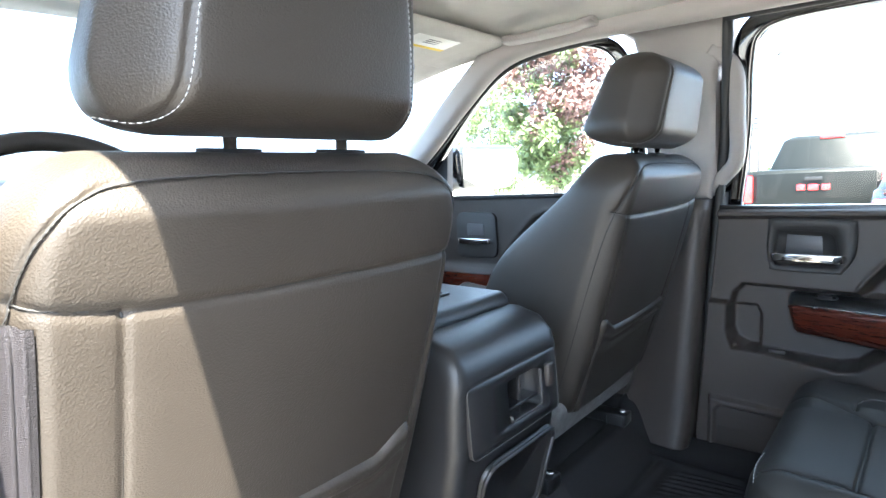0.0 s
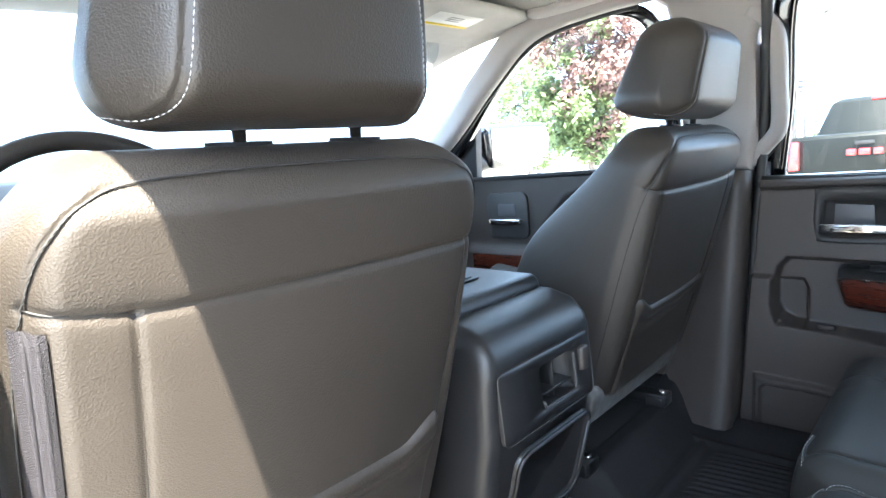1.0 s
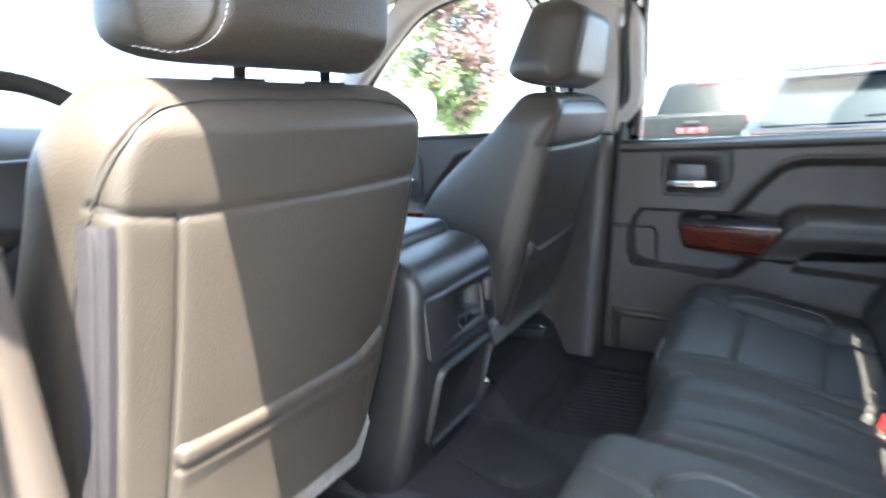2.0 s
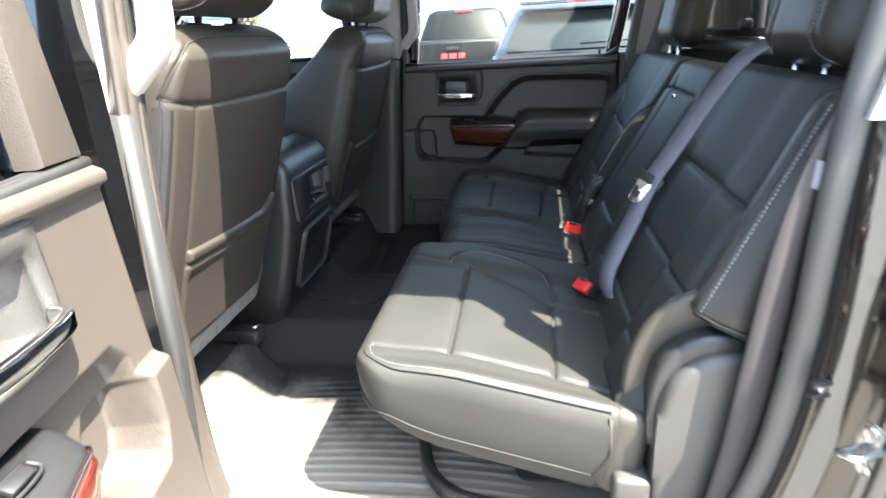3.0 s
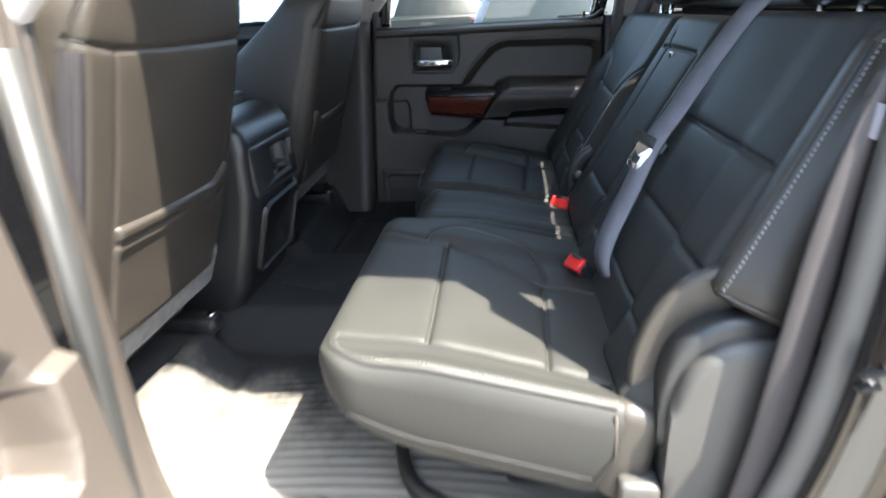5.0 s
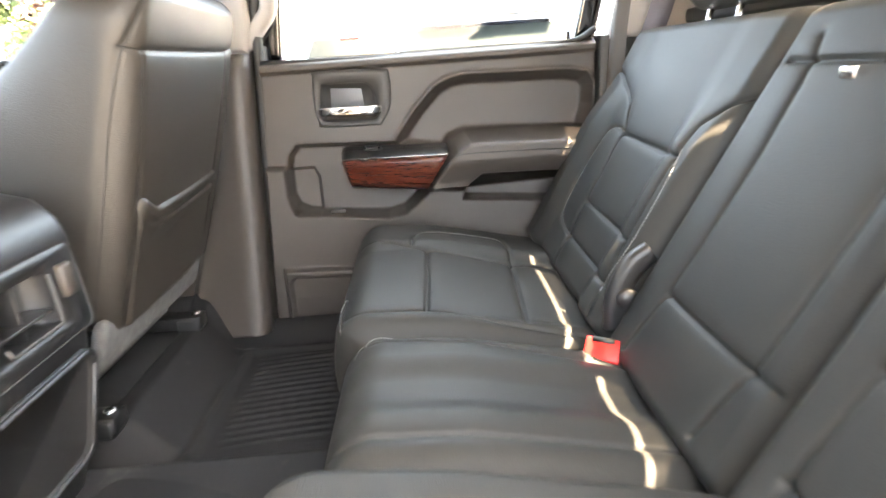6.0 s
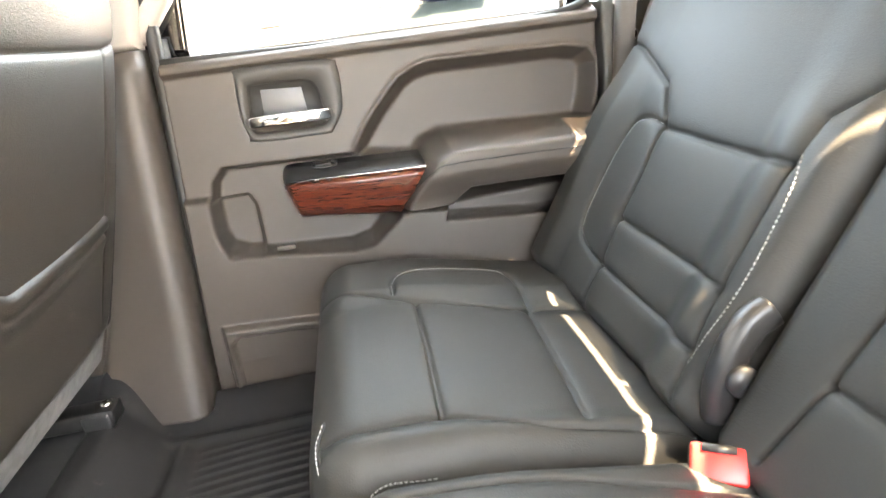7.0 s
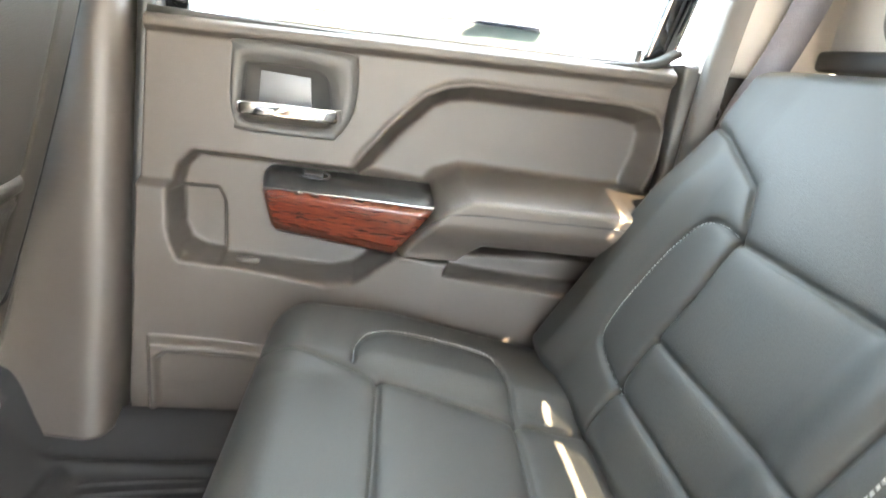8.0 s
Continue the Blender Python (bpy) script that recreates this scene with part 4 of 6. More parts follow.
def rear_cushion(t, x0, x1, yf, seams, stitch=(), label="", front=0.05, crown=0.012, top0=0.438, relief=None, back=0.088, r=0.05, square=2, rolls=(0.12, 0.12)):
    c, w = (x0 + x1) / 2, x1 - x0
    up = (0, 0.977, 0.213)
    m = frame_of((c, -0.285, top0 - front), (1, 0, 0), up)
    h = (yf + 0.285) / 0.977

    def puff(A, B):
        z = crown * np.cos(np.clip(A / w * 2, -1, 1) * 1.5) - 0.018 * step(B - h + 0.09, 0.16) + 0.012 * step(np.where(A < 0, -A - (w / 2 - rolls[0]), A - (w / 2 - rolls[1])), 0.05)
        return z + (relief(A, B / h, w) if relief else 0)

    ls = [([(x - c, (y + 0.285) / 0.977) for x, y in s], 0.0024, 0.0078) for s in seams]
    p = Pad(w, w, h, front, back if callable(back) else (lambda A, B: back + 0.035 * B / h), r, 0.07, m, ls, puff, nx=240, ny=210, square=square)
    cu = p.build("cushion", LEATHER_SOFT, t, label)
    for s in stitch:
        p.stitch([(x - c, (y + 0.285) / 0.977) for x, y in s], cu)
    return p, cu


def rear_headrest(t, x, w=0.25, z=0.905, y=-0.545, tall=0.17):
    hm = frame_of((x, y, z), (-1, 0, 0), (0, -0.18, 0.98))
    ln = [smooth_line([(s * 0.11, 0.006), (s * 0.080, 0.02), (s * 0.072, 0.06), (s * 0.082, tall - 0.01)]) for s in (1, -1)]
    p = Pad(w, w * 0.86, tall, 0.05, 0.05, 0.05, 0.05, hm, [(ln[0], 0.003, 0.004), (ln[1], 0.003, 0.004)], None, nx=60, ny=50)
    hd = p.build("headrest", LEATHER, t)
    for q, s in zip(ln, (-1, 1)):
        p.stitch(q + np.array((s * 0.004, 0)), hd)
    for s in (-1, 1):
        tube("headrest_post", np.array([(x + s * 0.05, y + 0.01, z - 0.06), (x + s * 0.05, y, z + 0.02)]), 0.006, CHROME, t, n=10)


def rim_line(p, inset, b0=0.06, b1=None, side=-1):
    """A line round one side and the front corner of a pad, inset from its rim."""
    h = p.h if b1 is None else b1
    w = p.w0 / 2
    k = p.rc - inset * 0.3
    arc = [(side * (w - inset - k * (1 - math.cos(a))), p.h - inset - k * (1 - math.sin(a))) for a in np.linspace(0, math.pi / 2, 10)]
    return np.array([(side * (w - inset), b) for b in np.linspace(b0, arc[0][1], 12)[:-1]] + arc)


def build_rear():
    # right seat
    t = thing("rear_seat", "black leather rear outer seat with pale stitching, in shade", "car seat", "rear seats", at=(0.44, -0.1, FLOOR))
    U = smooth_line([(0.522, 0.038), (0.560, 0.036), (0.593, 0.017), (0.612, -0.04), (0.610, -0.130), (0.580, -0.156), (0.474, -0.160)])
    p, cu = rear_cushion(t, 0.152, 0.712, 0.145, [[(0.497, 0.007), (0.219, 0.012)], [(0.468, -0.155), (0.206, -0.140)], [(0.213, 0.13), (0.219, 0.012), (0.190, -0.10), (0.180, -0.25)], U, [(0.560, 0.14), (0.540, 0.112), (0.497, 0.007), (0.468, -0.155), (0.470, -0.27)]], [U + np.array((0.004, 0.0))], "black leather seat cushion", top0=0.412, rolls=(0.045, 0.20))
    corner = smooth_line([(0.196, 0.118, 0.512), (0.192, 0.128, 0.492), (0.190, 0.131, 0.462), (0.190, 0.130, 0.430)])
    tube("corner_piping", corner, 0.0022, THREAD_DARK, cu, n=6)
    stitches("stitching", corner + np.array((-0.004, 0.002, 0)), cu, THREAD, 0.0055, 0.0042, 0.0008)
    S = smooth_line([(0.485, 0.692), (0.525, 0.697), (0.558, 0.688), (0.575, 0.65), (0.580, 0.60), (0.578, 0.545), (0.556, 0.516), (0.470, 0.501)])
    edge = smooth_line([(0.198, 0.690), (0.186, 0.656), (0.182, 0.572), (0.198, 0.489)])
    rear_back(t, (0.150, 0.122), (0.715, 0.715), [[(0.478, 0.689), (0.207, 0.682)], [(0.478, 0.566), (0.211, 0.561)], [(0.468, 0.503), (0.205, 0.497)], S, [(0.70, 0.80), (0.636, 0.787), (0.520, 0.742), (0.483, 0.700), (0.474, 0.62), (0.478, 0.566), (0.466, 0.45)], [(0.150, 0.775), (0.165, 0.762), (0.201, 0.728), (0.207, 0.682), (0.211, 0.561), (0.20, 0.45)]], "black leather backrest with ribbed insert", stitch=[S - np.array((0.004, 0.0)), edge])
    rear_headrest(t, 0.43, z=0.892)
    # curved cover of the folding hinge
    arc = smooth_line([(0.158, -0.322, 0.562), (0.158, -0.300, 0.548), (0.158, -0.282, 0.520), (0.158, -0.272, 0.485), (0.158, -0.272, 0.450)])
    hc = sweep("hinge_cover", arc, round_rect(0.034, 0.026, 0.011), PLASTIC_BLACK, t, "black plastic hinge cover", up=(1, 0, 0))
    tube("hinge_pin", np.array([(0.136, -0.284, 0.500), (0.150, -0.284, 0.500)]), 0.016, PLASTIC_BLACK, hc, n=16)
    # middle seat
    t = thing("rear_seat", "narrow black leather rear middle seat with a fold-down arm rest", "car seat", "rear seats", at=(-0.02, -0.1, FLOOR))
    p, cu = rear_cushion(t, -0.165, 0.158, 0.118, [[(0.115, 0.12), (0.108, -0.08), (0.075, -0.25)], [(-0.10, 0.12), (-0.10, -0.25)]], [], "black leather middle cushion", crown=0.008, top0=0.408)
    p.stitch(rim_line(p, 0.012, p.h - 0.09, side=1), cu)
    p, b = rear_back(t, (-0.195, -0.195), (0.168, 0.156), [[(0.066, 0.541), (-0.165, 0.540)], [(0.075, 0.84), (0.060, 0.79), (0.054, 0.715), (0.058, 0.60), (0.066, 0.541), (0.085, 0.46)], [(-0.14, 0.81), (-0.13, 0.56), (-0.11, 0.46)], [(0.11, 0.815), (-0.125, 0.815)]], "black leather backrest with a fold-down arm rest", wings=False)
    block("strap_hook", (0.022, 0.006, 0.014), tuple(p.at([(0, bz(0.80))], 0.001)[0]), STEEL, b, r=0.002)
    # left seat
    t = thing("rear_seat", "black leather rear outer seat by the open door, partly sunlit", "car seat", "rear seats", at=(-0.44, -0.1, FLOOR))
    U = smooth_line([(-0.292, 0.055), (-0.255, 0.045), (-0.225, 0.0), (-0.24, -0.08), (-0.30, -0.145), (-0.40, -0.165)])
    outer = lambda A, b, w: 0.008 * step(-A - (w / 2 - 0.10), 0.14) * b
    p, cu = rear_cushion(t, -0.738, -0.165, 0.150, [[(-0.31, 0.016), (-0.655, 0.012)], [(-0.43, -0.155), (-0.66, -0.150)], U, [(-0.275, 0.14), (-0.31, 0.016), (-0.42, -0.155), (-0.42, -0.27)], [(-0.655, 0.13), (-0.655, 0.012), (-0.66, -0.15), (-0.675, -0.26)]], [U + np.array((-0.004, 0.0))], "black leather seat cushion", front=0.022, top0=0.430, back=lambda A, B: (0.126 - 0.06 * B) * np.sqrt(np.clip(1 - np.clip((B - 0.27) / 0.17, 0, 0.97) ** 2, 0, 1)), relief=outer, r=0.032, square=2.4, rolls=(0.03, 0.14))
    top = rim_line(p, 0.010)
    p.stitch(rim_line(p, 0.017), cu, length=0.0040, r=0.00035)
    tube("edge_seam", p.at(top, 0.0), 0.0014, THREAD_DARK, cu, n=5)
    low = rim_line(p, 0.006)
    tube("edge_piping", p.under(low, 0.0), 0.0014, THREAD_DARK, cu, n=6)
    rear = p.at([(-p.w0 / 2 + 0.004, 0.0605)])[0]
    tube("rear_piping", np.array([rear, rear + np.array((0.0, -0.003, -0.06)), p.under([(-p.w0 / 2 + 0.006, 0.0605)])[0]]), 0.0030, LEATHER, cu, n=6)
    block("corner_flap", (0.072, 0.066, 0.150), (-0.698, -0.252, 0.375), LEATHER, t, "soft folded leather flap", r=0.022, seg=5, turn=(8, 0, 0))
    p, bk = rear_back(t, (-0.735, -0.640), (-0.182, -0.182), [[(-0.25, 0.725), (-0.655, 0.725)], [(-0.25, 0.604), (-0.69, 0.604)], [(-0.24, 0.503), (-0.70, 0.503)], [(-0.20, 0.80), (-0.25, 0.75), (-0.25, 0.60), (-0.24, 0.45)], smooth_line([(-0.69, 0.813), (-0.656, 0.805), (-0.643, 0.775), (-0.655, 0.725), (-0.680, 0.63), (-0.692, 0.60), (-0.70, 0.48)])], "black leather backrest with ribbed insert", top=0.892, r=0.035)
    rear_headrest(t, -0.45, w=0.28, z=0.888)
    # outer bolster beside the door: a wedge whose stitched edge runs up to the shoulder
    rows, edge = [], []
    for v in np.r_[0, 0.02, 0.06, np.linspace(0.12, 0.9, 22), 0.95, 0.985, 1.0]:
        z = 0.592 + v * (0.872 - 0.592)
        yp = -0.232 - 0.562 * (z - 0.42)
        k = math.sqrt(max(0, 1 - max(0, (v - 0.9) / 0.1) ** 2)) * math.sqrt(max(0.0, 1 - max(0, (0.05 - v) / 0.05) ** 2)) * 0.94 + 0.06
        ex, ey = -0.722 + 0.062 * v ** 1.5, yp + 0.010 + 0.004 * math.sin(v * 3.14)
        rx, ry = -0.750 + 0.048 * v, -0.428 - 0.26 * (z - 0.592)
        ry = min(ry, ey - 0.03)
        cx, cy = (ex + rx) / 2 + 0.03, (ey + ry) / 2
        ring = [(ex + 0.050, ey - 0.020, 0.01), (ex + 0.028, ey - 0.005, 0.006), (ex + 0.010, ey - 0.0005, 0.002), (ex + 0.003, ey - 0.001, 0), (ex, ey - 0.005, 0), (ex - 0.002, ey - 0.012, -0.003)]
        for q in (0.25, 0.45, 0.65, 0.85, 0.96):
            bulge = 0.010 * math.sin(q * math.pi)
            ring.append((ex + (rx - ex) * q - bulge, ey + (ry - ey) * q, -0.036 * q))
        ring += [(rx + 0.004, ry - 0.006, -0.036), (rx + 0.03, ry - 0.012, -0.036), (ex + 0.06, ry, -0.02)]
        rows.append([(cx + (x - cx) * k, cy + (y - cy) * k, z + dz * (1 - v)) for x, y, dz in ring])
        edge.append((ex - 0.002, ey - 0.0065, z))
    bo = grid_mesh("side_bolster", rows, LEATHER, t, "leather side bolster with white stitching", loop_v=True, caps=True)
    e = np.array(edge)[2:-2]
    tube("edge_seam", e + np.array((0.0005, 0.003, 0)), 0.0013, THREAD_DARK, bo, n=5)
    stitches("stitching", e + np.array((-0.0020, -0.004, 0)), bo, THREAD, 0.0060, 0.0046, 0.0009)
    foot = np.array([(x, y, z) for x, y, z in rows[2][4:11]])
    tube("foot_piping", foot + np.array((-0.001, 0, -0.004)), 0.0026, LEATHER, bo, n=6)
    # small leather roll between cushion and backrest
    arch = smooth_line([(-0.700, -0.352, 0.602), (-0.698, -0.318, 0.585), (-0.696, -0.292, 0.548), (-0.695, -0.279, 0.505), (-0.695, -0.277, 0.465), (-0.696, -0.284, 0.440)])
    roll = sweep("corner_roll", arch, round_rect(0.058, 0.018, 0.008), LEATHER, t, "leather roll at the corner of the seat", up=(1, 0, 0))
    stitches("stitching", arch[4:-8] + np.array((0.022, 0.011, 0.003)), roll, THREAD, 0.009, 0.004, 0.0007)
    # plastic cover of the hinge below it
    tr = thing("seat_side_trim", "dark grey moulded plastic trim beside the rear seat", "trim", kind="structure", at=(-0.75, -0.34, FLOOR))
    mt = Matrix(((0, 0, -1, -0.680), (1, 0, 0, 0), (0, 1, 0, 0), (0, 0, 0, 1)))
    out = [(-0.272, 0.19), (-0.269, 0.243), (-0.290, 0.258)] + smooth_line([(-0.288, 0.36), (-0.288, 0.445), (-0.293, 0.490), (-0.310, 0.525), (-0.346, 0.552), (-0.395, 0.555), (-0.44, 0.535)], 5).tolist() + [(-0.46, 0.50), (-0.45, 0.19)]
    prism("cover", out, 0.075, PLASTIC_SOFT, tr, "", mt, r=0.016, seg=5)
    cap = smooth_line([(-0.280, 0.40), (-0.278, 0.490), (-0.294, 0.542), (-0.334, 0.572), (-0.378, 0.578), (-0.44, 0.557)], 5).tolist() + [(-0.46, 0.53), (-0.45, 0.38)]
    prism("inner_arch", cap, 0.058, PLASTIC_BLACK, tr, "black inner arch", mt, r=0.010, seg=3)
    block("cushion_bracket", (0.055, 0.052, 0.066), (-0.728, -0.262, 0.320), PLASTIC_SOFT, tr, r=0.008)


build_rear()


TRAY = [(-0.42, 0.092, 0.225), (-0.51, 0.088, 0.225), (-0.60, 0.066, 0.224), (-0.65, 0.032, 0.224), (-0.68, -0.026, 0.224), (-0.69, -0.12, 0.224), (-0.70, -0.19, 0.224)]


def build_tray():
    t = thing("under_seat_tray", "black plastic storage tray under the rear seat", "tray", at=(0, -0.1, FLOOR))
    P = smooth_line(TRAY)
    sweep("tray_rim", P, round_rect(0.022, 0.030, 0.008), PLASTIC_BLACK, t, up=(0, 0, 1))
    block("tray_body", (1.30, 0.22, 0.07), (0.02, -0.20, 0.255), PLASTIC_BLACK, t, r=0.02)


build_tray()


# ---- left door opening: painted jamb, seal, sill, striker ----
def opening_path(n=10):
    return smooth_line([(-0.47, 1.32), (-0.487, 1.20), (-0.475, 1.05), (-0.455, 0.90), (-0.445, 0.75), (-0.440, 0.60), (-0.425, 0.45), (-0.395, 0.335), (-0.345, 0.255), (-0.27, 0.205), (-0.15, 0.190), (0.10, 0.186), (0.30, 0.190), (0.40, 0.215)], n)


def build_opening(o):
    yz = opening_path()
    tan = np.gradient(yz, axis=0)
    tan /= np.linalg.norm(tan, axis=1)[:, None]
    nrm = np.stack([tan[:, 1], -tan[:, 0]], 1)
    lean = 0.10 * np.clip(yz[:, 1] - 0.95, 0, 1) ** 1.5 * 3

    up = step(yz[:, 1] - 0.80, 0.30)

    def strip(name, prof, mat, label, category, high=None):
        P = []
        for k, (x, d) in enumerate(prof):
            if high:
                x, d = x + (high[k][0] - x) * up, d + (high[k][1] - d) * up
            P.append(np.stack([o * (x - lean), yz[:, 0] + d * nrm[:, 0], yz[:, 1] + d * nrm[:, 1]], 1))
        return tagged(grid_mesh(name, np.array(P), mat), label, category, kind="structure")

    strip("opening_trim", [(0.735, 0.03), (0.742, 0.008), (0.755, 0.0), (0.768, 0.004)], PLASTIC, "dark plastic edge trim round the rear door opening", "trim")
    if o < 0:
        strip("opening_seal", [(0.764, 0.004), (0.767, -0.012), (0.776, -0.017), (0.786, -0.012), (0.790, 0.004), (0.788, 0.012)], SEAL_GREY, "grey rubber seal round the rear door opening", "seal")
    strip("jamb", [(0.782, 0.010), (0.800, 0.014), (0.812, 0.018), (0.818, 0.026), (0.821, 0.038), (0.830, 0.044), (0.862, 0.052), (0.871, 0.059), (0.874, 0.072), (0.884, 0.079), (0.915, 0.087), (0.924, 0.094), (0.928, 0.106), (0.940, 0.113), (0.968, 0.121), (0.978, 0.130), (0.982, 0.15), (0.984, 0.40)], PAINT_BLACK, "glossy black painted door jamb", "jamb", [(0.782, 0.010), (0.792, 0.012), (0.798, 0.018), (0.802, 0.030), (0.806, 0.055), (0.808, 0.075), (0.810, 0.095), (0.812, 0.115), (0.816, 0.128), (0.830, 0.134), (0.870, 0.142), (0.880, 0.150), (0.884, 0.165), (0.895, 0.172), (0.930, 0.180), (0.940, 0.19), (0.944, 0.22), (0.946, 0.46)])
    strip("jamb_seal", [(0.868, 0.062), (0.874, 0.056), (0.884, 0.060), (0.888, 0.074), (0.880, 0.080)], PAINT_BLACK, "glossy black outer jamb bead", "seal", [(0.868, 0.142), (0.874, 0.136), (0.884, 0.140), (0.888, 0.154), (0.880, 0.160)])


SEAL_GREY = material("grey rubber seal", (0.05, 0.048, 0.047), 0.42, var=0.12, scale=15)
for o in (-1, 1):
    build_opening(o)


def build_striker():
    t = thing("door_striker", "zinc plated steel door striker bolted to the black jamb", "door striker", at=(-0.838, -0.502, 0.505))
    m = frame_of((-0.858, -0.492, 0.507), (-0.90, -0.44, 0), (0, 0, 1))
    out = [(0.019 * math.cos(a), 0.036 * math.sin(a)) for a in np.linspace(0, 2 * math.pi, 28, endpoint=False)]
    pl = prism("base_plate", out, 0.006, STEEL, t, "", m, r=0.002)
    for z in (-0.022, 0.022):
        b = prism("bolt", [(0.010 * math.cos(a), 0.010 * math.sin(a)) for a in np.linspace(0, 2 * math.pi, 16, endpoint=False)], 0.005, STEEL, pl, "", m @ pose(0, z, 0.006), r=0.002)
    wire = smooth_line([(0.012, 0.007, 0.0), (0.012, 0.007, 0.030), (0.006, 0.006, 0.040), (-0.006, 0.002, 0.040), (-0.012, -0.003, 0.030), (-0.012, -0.006, 0.0)])
    tube("loop", np.array([m @ Vector(p) for p in wire]), 0.0042, STEEL, t)
    c = thing("jamb_clip", "small black plastic clip on the painted jamb", "clip", at=(-0.815, -0.452, 0.556))
    for z in (-0.008, 0.008):
        block("tongue", (0.010, 0.030, 0.006), (-0.815, -0.452, 0.556 + z), PLASTIC_BLACK, c, r=0.001, turn=(0, 0, 20))
    block("clip_body", (0.010, 0.012, 0.012), (-0.813, -0.452, 0.556), STEEL, c, r=0.001, turn=(0, 0, 20))


build_striker()


def build_sill():
    t = thing("sill_plate", "dark rubber covered door sill with a black seal", "sill", kind="structure", at=(-0.79, 0.05, 0.19))
    rim = smooth_line([(-0.785, 0.408), (-0.815, 0.385), (-0.845, 0.335), (-0.862, 0.27), (-0.868, 0.10), (-0.860, -0.10), (-0.835, -0.20), (-0.800, -0.262)], 6)
    # the mat material carries its painted sun brightness onto the sill too
    prism("plate", [(-0.74, 0.408)] + rim.tolist() + [(-0.74, -0.262)], 0.05, RUBBER_MAT, t, "", pose(0, 0, 0.153), r=0.006, seg=2)
    line = np.c_[rim + np.array((-0.006, 0)), np.full(len(rim), 0.196)]
    tube("sill_seal", line, 0.010, RUBBER, t)
    for k in range(4):
        sweep("sill_step", np.c_[rim * np.array((1.0, 1.03)) + np.array((-0.028 - 0.022 * k, 0)), np.full(len(rim), 0.182 - 0.014 * k)], round_rect(0.024, 0.018, 0.006), PAINT_BLACK, t, up=(0, 0, 1))
    t = thing("sill_plate", "dark ribbed plastic scuff plate on the door sill", "sill", kind="structure", at=(0.79, 0.05, 0.19))
    P = [[(x, y, z) for y in np.linspace(-0.25, 0.36, 30)] for x, z in ((0.755, 0.232), (0.765, 0.236), (0.785, 0.228), (0.80, 0.210), (0.815, 0.195), (0.82, 0.17))]
    grid_mesh("plate", np.array(P), PLASTIC, t)


build_sill()


# ---- rear wall and window ----
def build_rear_wall():
    t = thing("wall_rear", "rear cab wall with a dark framed sliding window", "wall", kind="structure", at=(0, -0.68, FLOOR))
    block("lower_panel", (1.56, 0.05, 0.70), (0, -0.70, 0.55), CARPET, t, "black carpeted panel", r=0.01)
    block("parcel_edge", (1.50, 0.09, 0.03), (0, -0.66, 0.895), PLASTIC_BLACK, t, r=0.008)
    block("header", (1.36, 0.03, 0.03), (0, -0.687, 1.340), TRIM_LIGHT, t, r=0.01)
    for s in (-1, 1):
        block("window_post", (0.14, 0.06, 0.44), (s * 0.70, -0.67, 1.11), TRIM_LIGHT, t, r=0.015)
        block("slider_post", (0.03, 0.035, 0.38), (s * 0.20, -0.685, 1.11), PLASTIC_BLACK, t, r=0.006)
        for x in (s * 0.42, s * 0.09):
            # the upper strip is added, sized to throw a thin sun band on the bench
            for name, z, tall, mat, label in (("pane", 1.1025, 0.391, GLASS_REAR, "tinted rear window glass"), ("sun_strip", 1.3125, 0.027, GLASS, "clear strip added above the tint to let a band of sun in")):
                bm = bmesh.new()
                bmesh.ops.create_grid(bm, x_segments=1, y_segments=1, size=0.5)
                bmesh.ops.transform(bm, matrix=pose(x, -0.69, z, 90) @ Matrix.Diagonal((0.44 if abs(x) > 0.2 else 0.175, tall, 1, 1)), verts=bm.verts)
                g = part(name, bm, mat, t, label, smooth=False)
                g.visible_shadow = name == "pane"
    block("window_rail", (1.30, 0.03, 0.02), (0, -0.675, 0.925), PLASTIC_BLACK, t, r=0.005)
    block("latch", (0.05, 0.03, 0.03), (0.20, -0.65, 0.945), PLASTIC_BLACK, t, r=0.008)


build_rear_wall()


# ---- seat belts ----
def ribbon(name, pts, w, mat, parent, across, thick=0.0016, label=""):
    """A strap of width w through the points; across is its direction of width at each end."""
    pts = resample(smooth_line(pts, 10), 0.008)
    a0, a1 = np.asarray(across[0], float), np.asarray(across[1], float)
    rows = []
    n = len(pts)
    for i, p in enumerate(pts):
        a = a0 + (a1 - a0) * i / (n - 1)
        a /= np.linalg.norm(a)
        tg = pts[min(i + 1, n - 1)] - pts[max(i - 1, 0)]
        up = np.cross(a, tg / np.linalg.norm(tg)) * thick
        rows.append([p - a * w / 2 - up, p + a * w / 2 - up, p + a * w / 2 + up, p - a * w / 2 + up])
    return grid_mesh(name, np.array(rows), mat, parent, label, loop_v=True, caps=True)


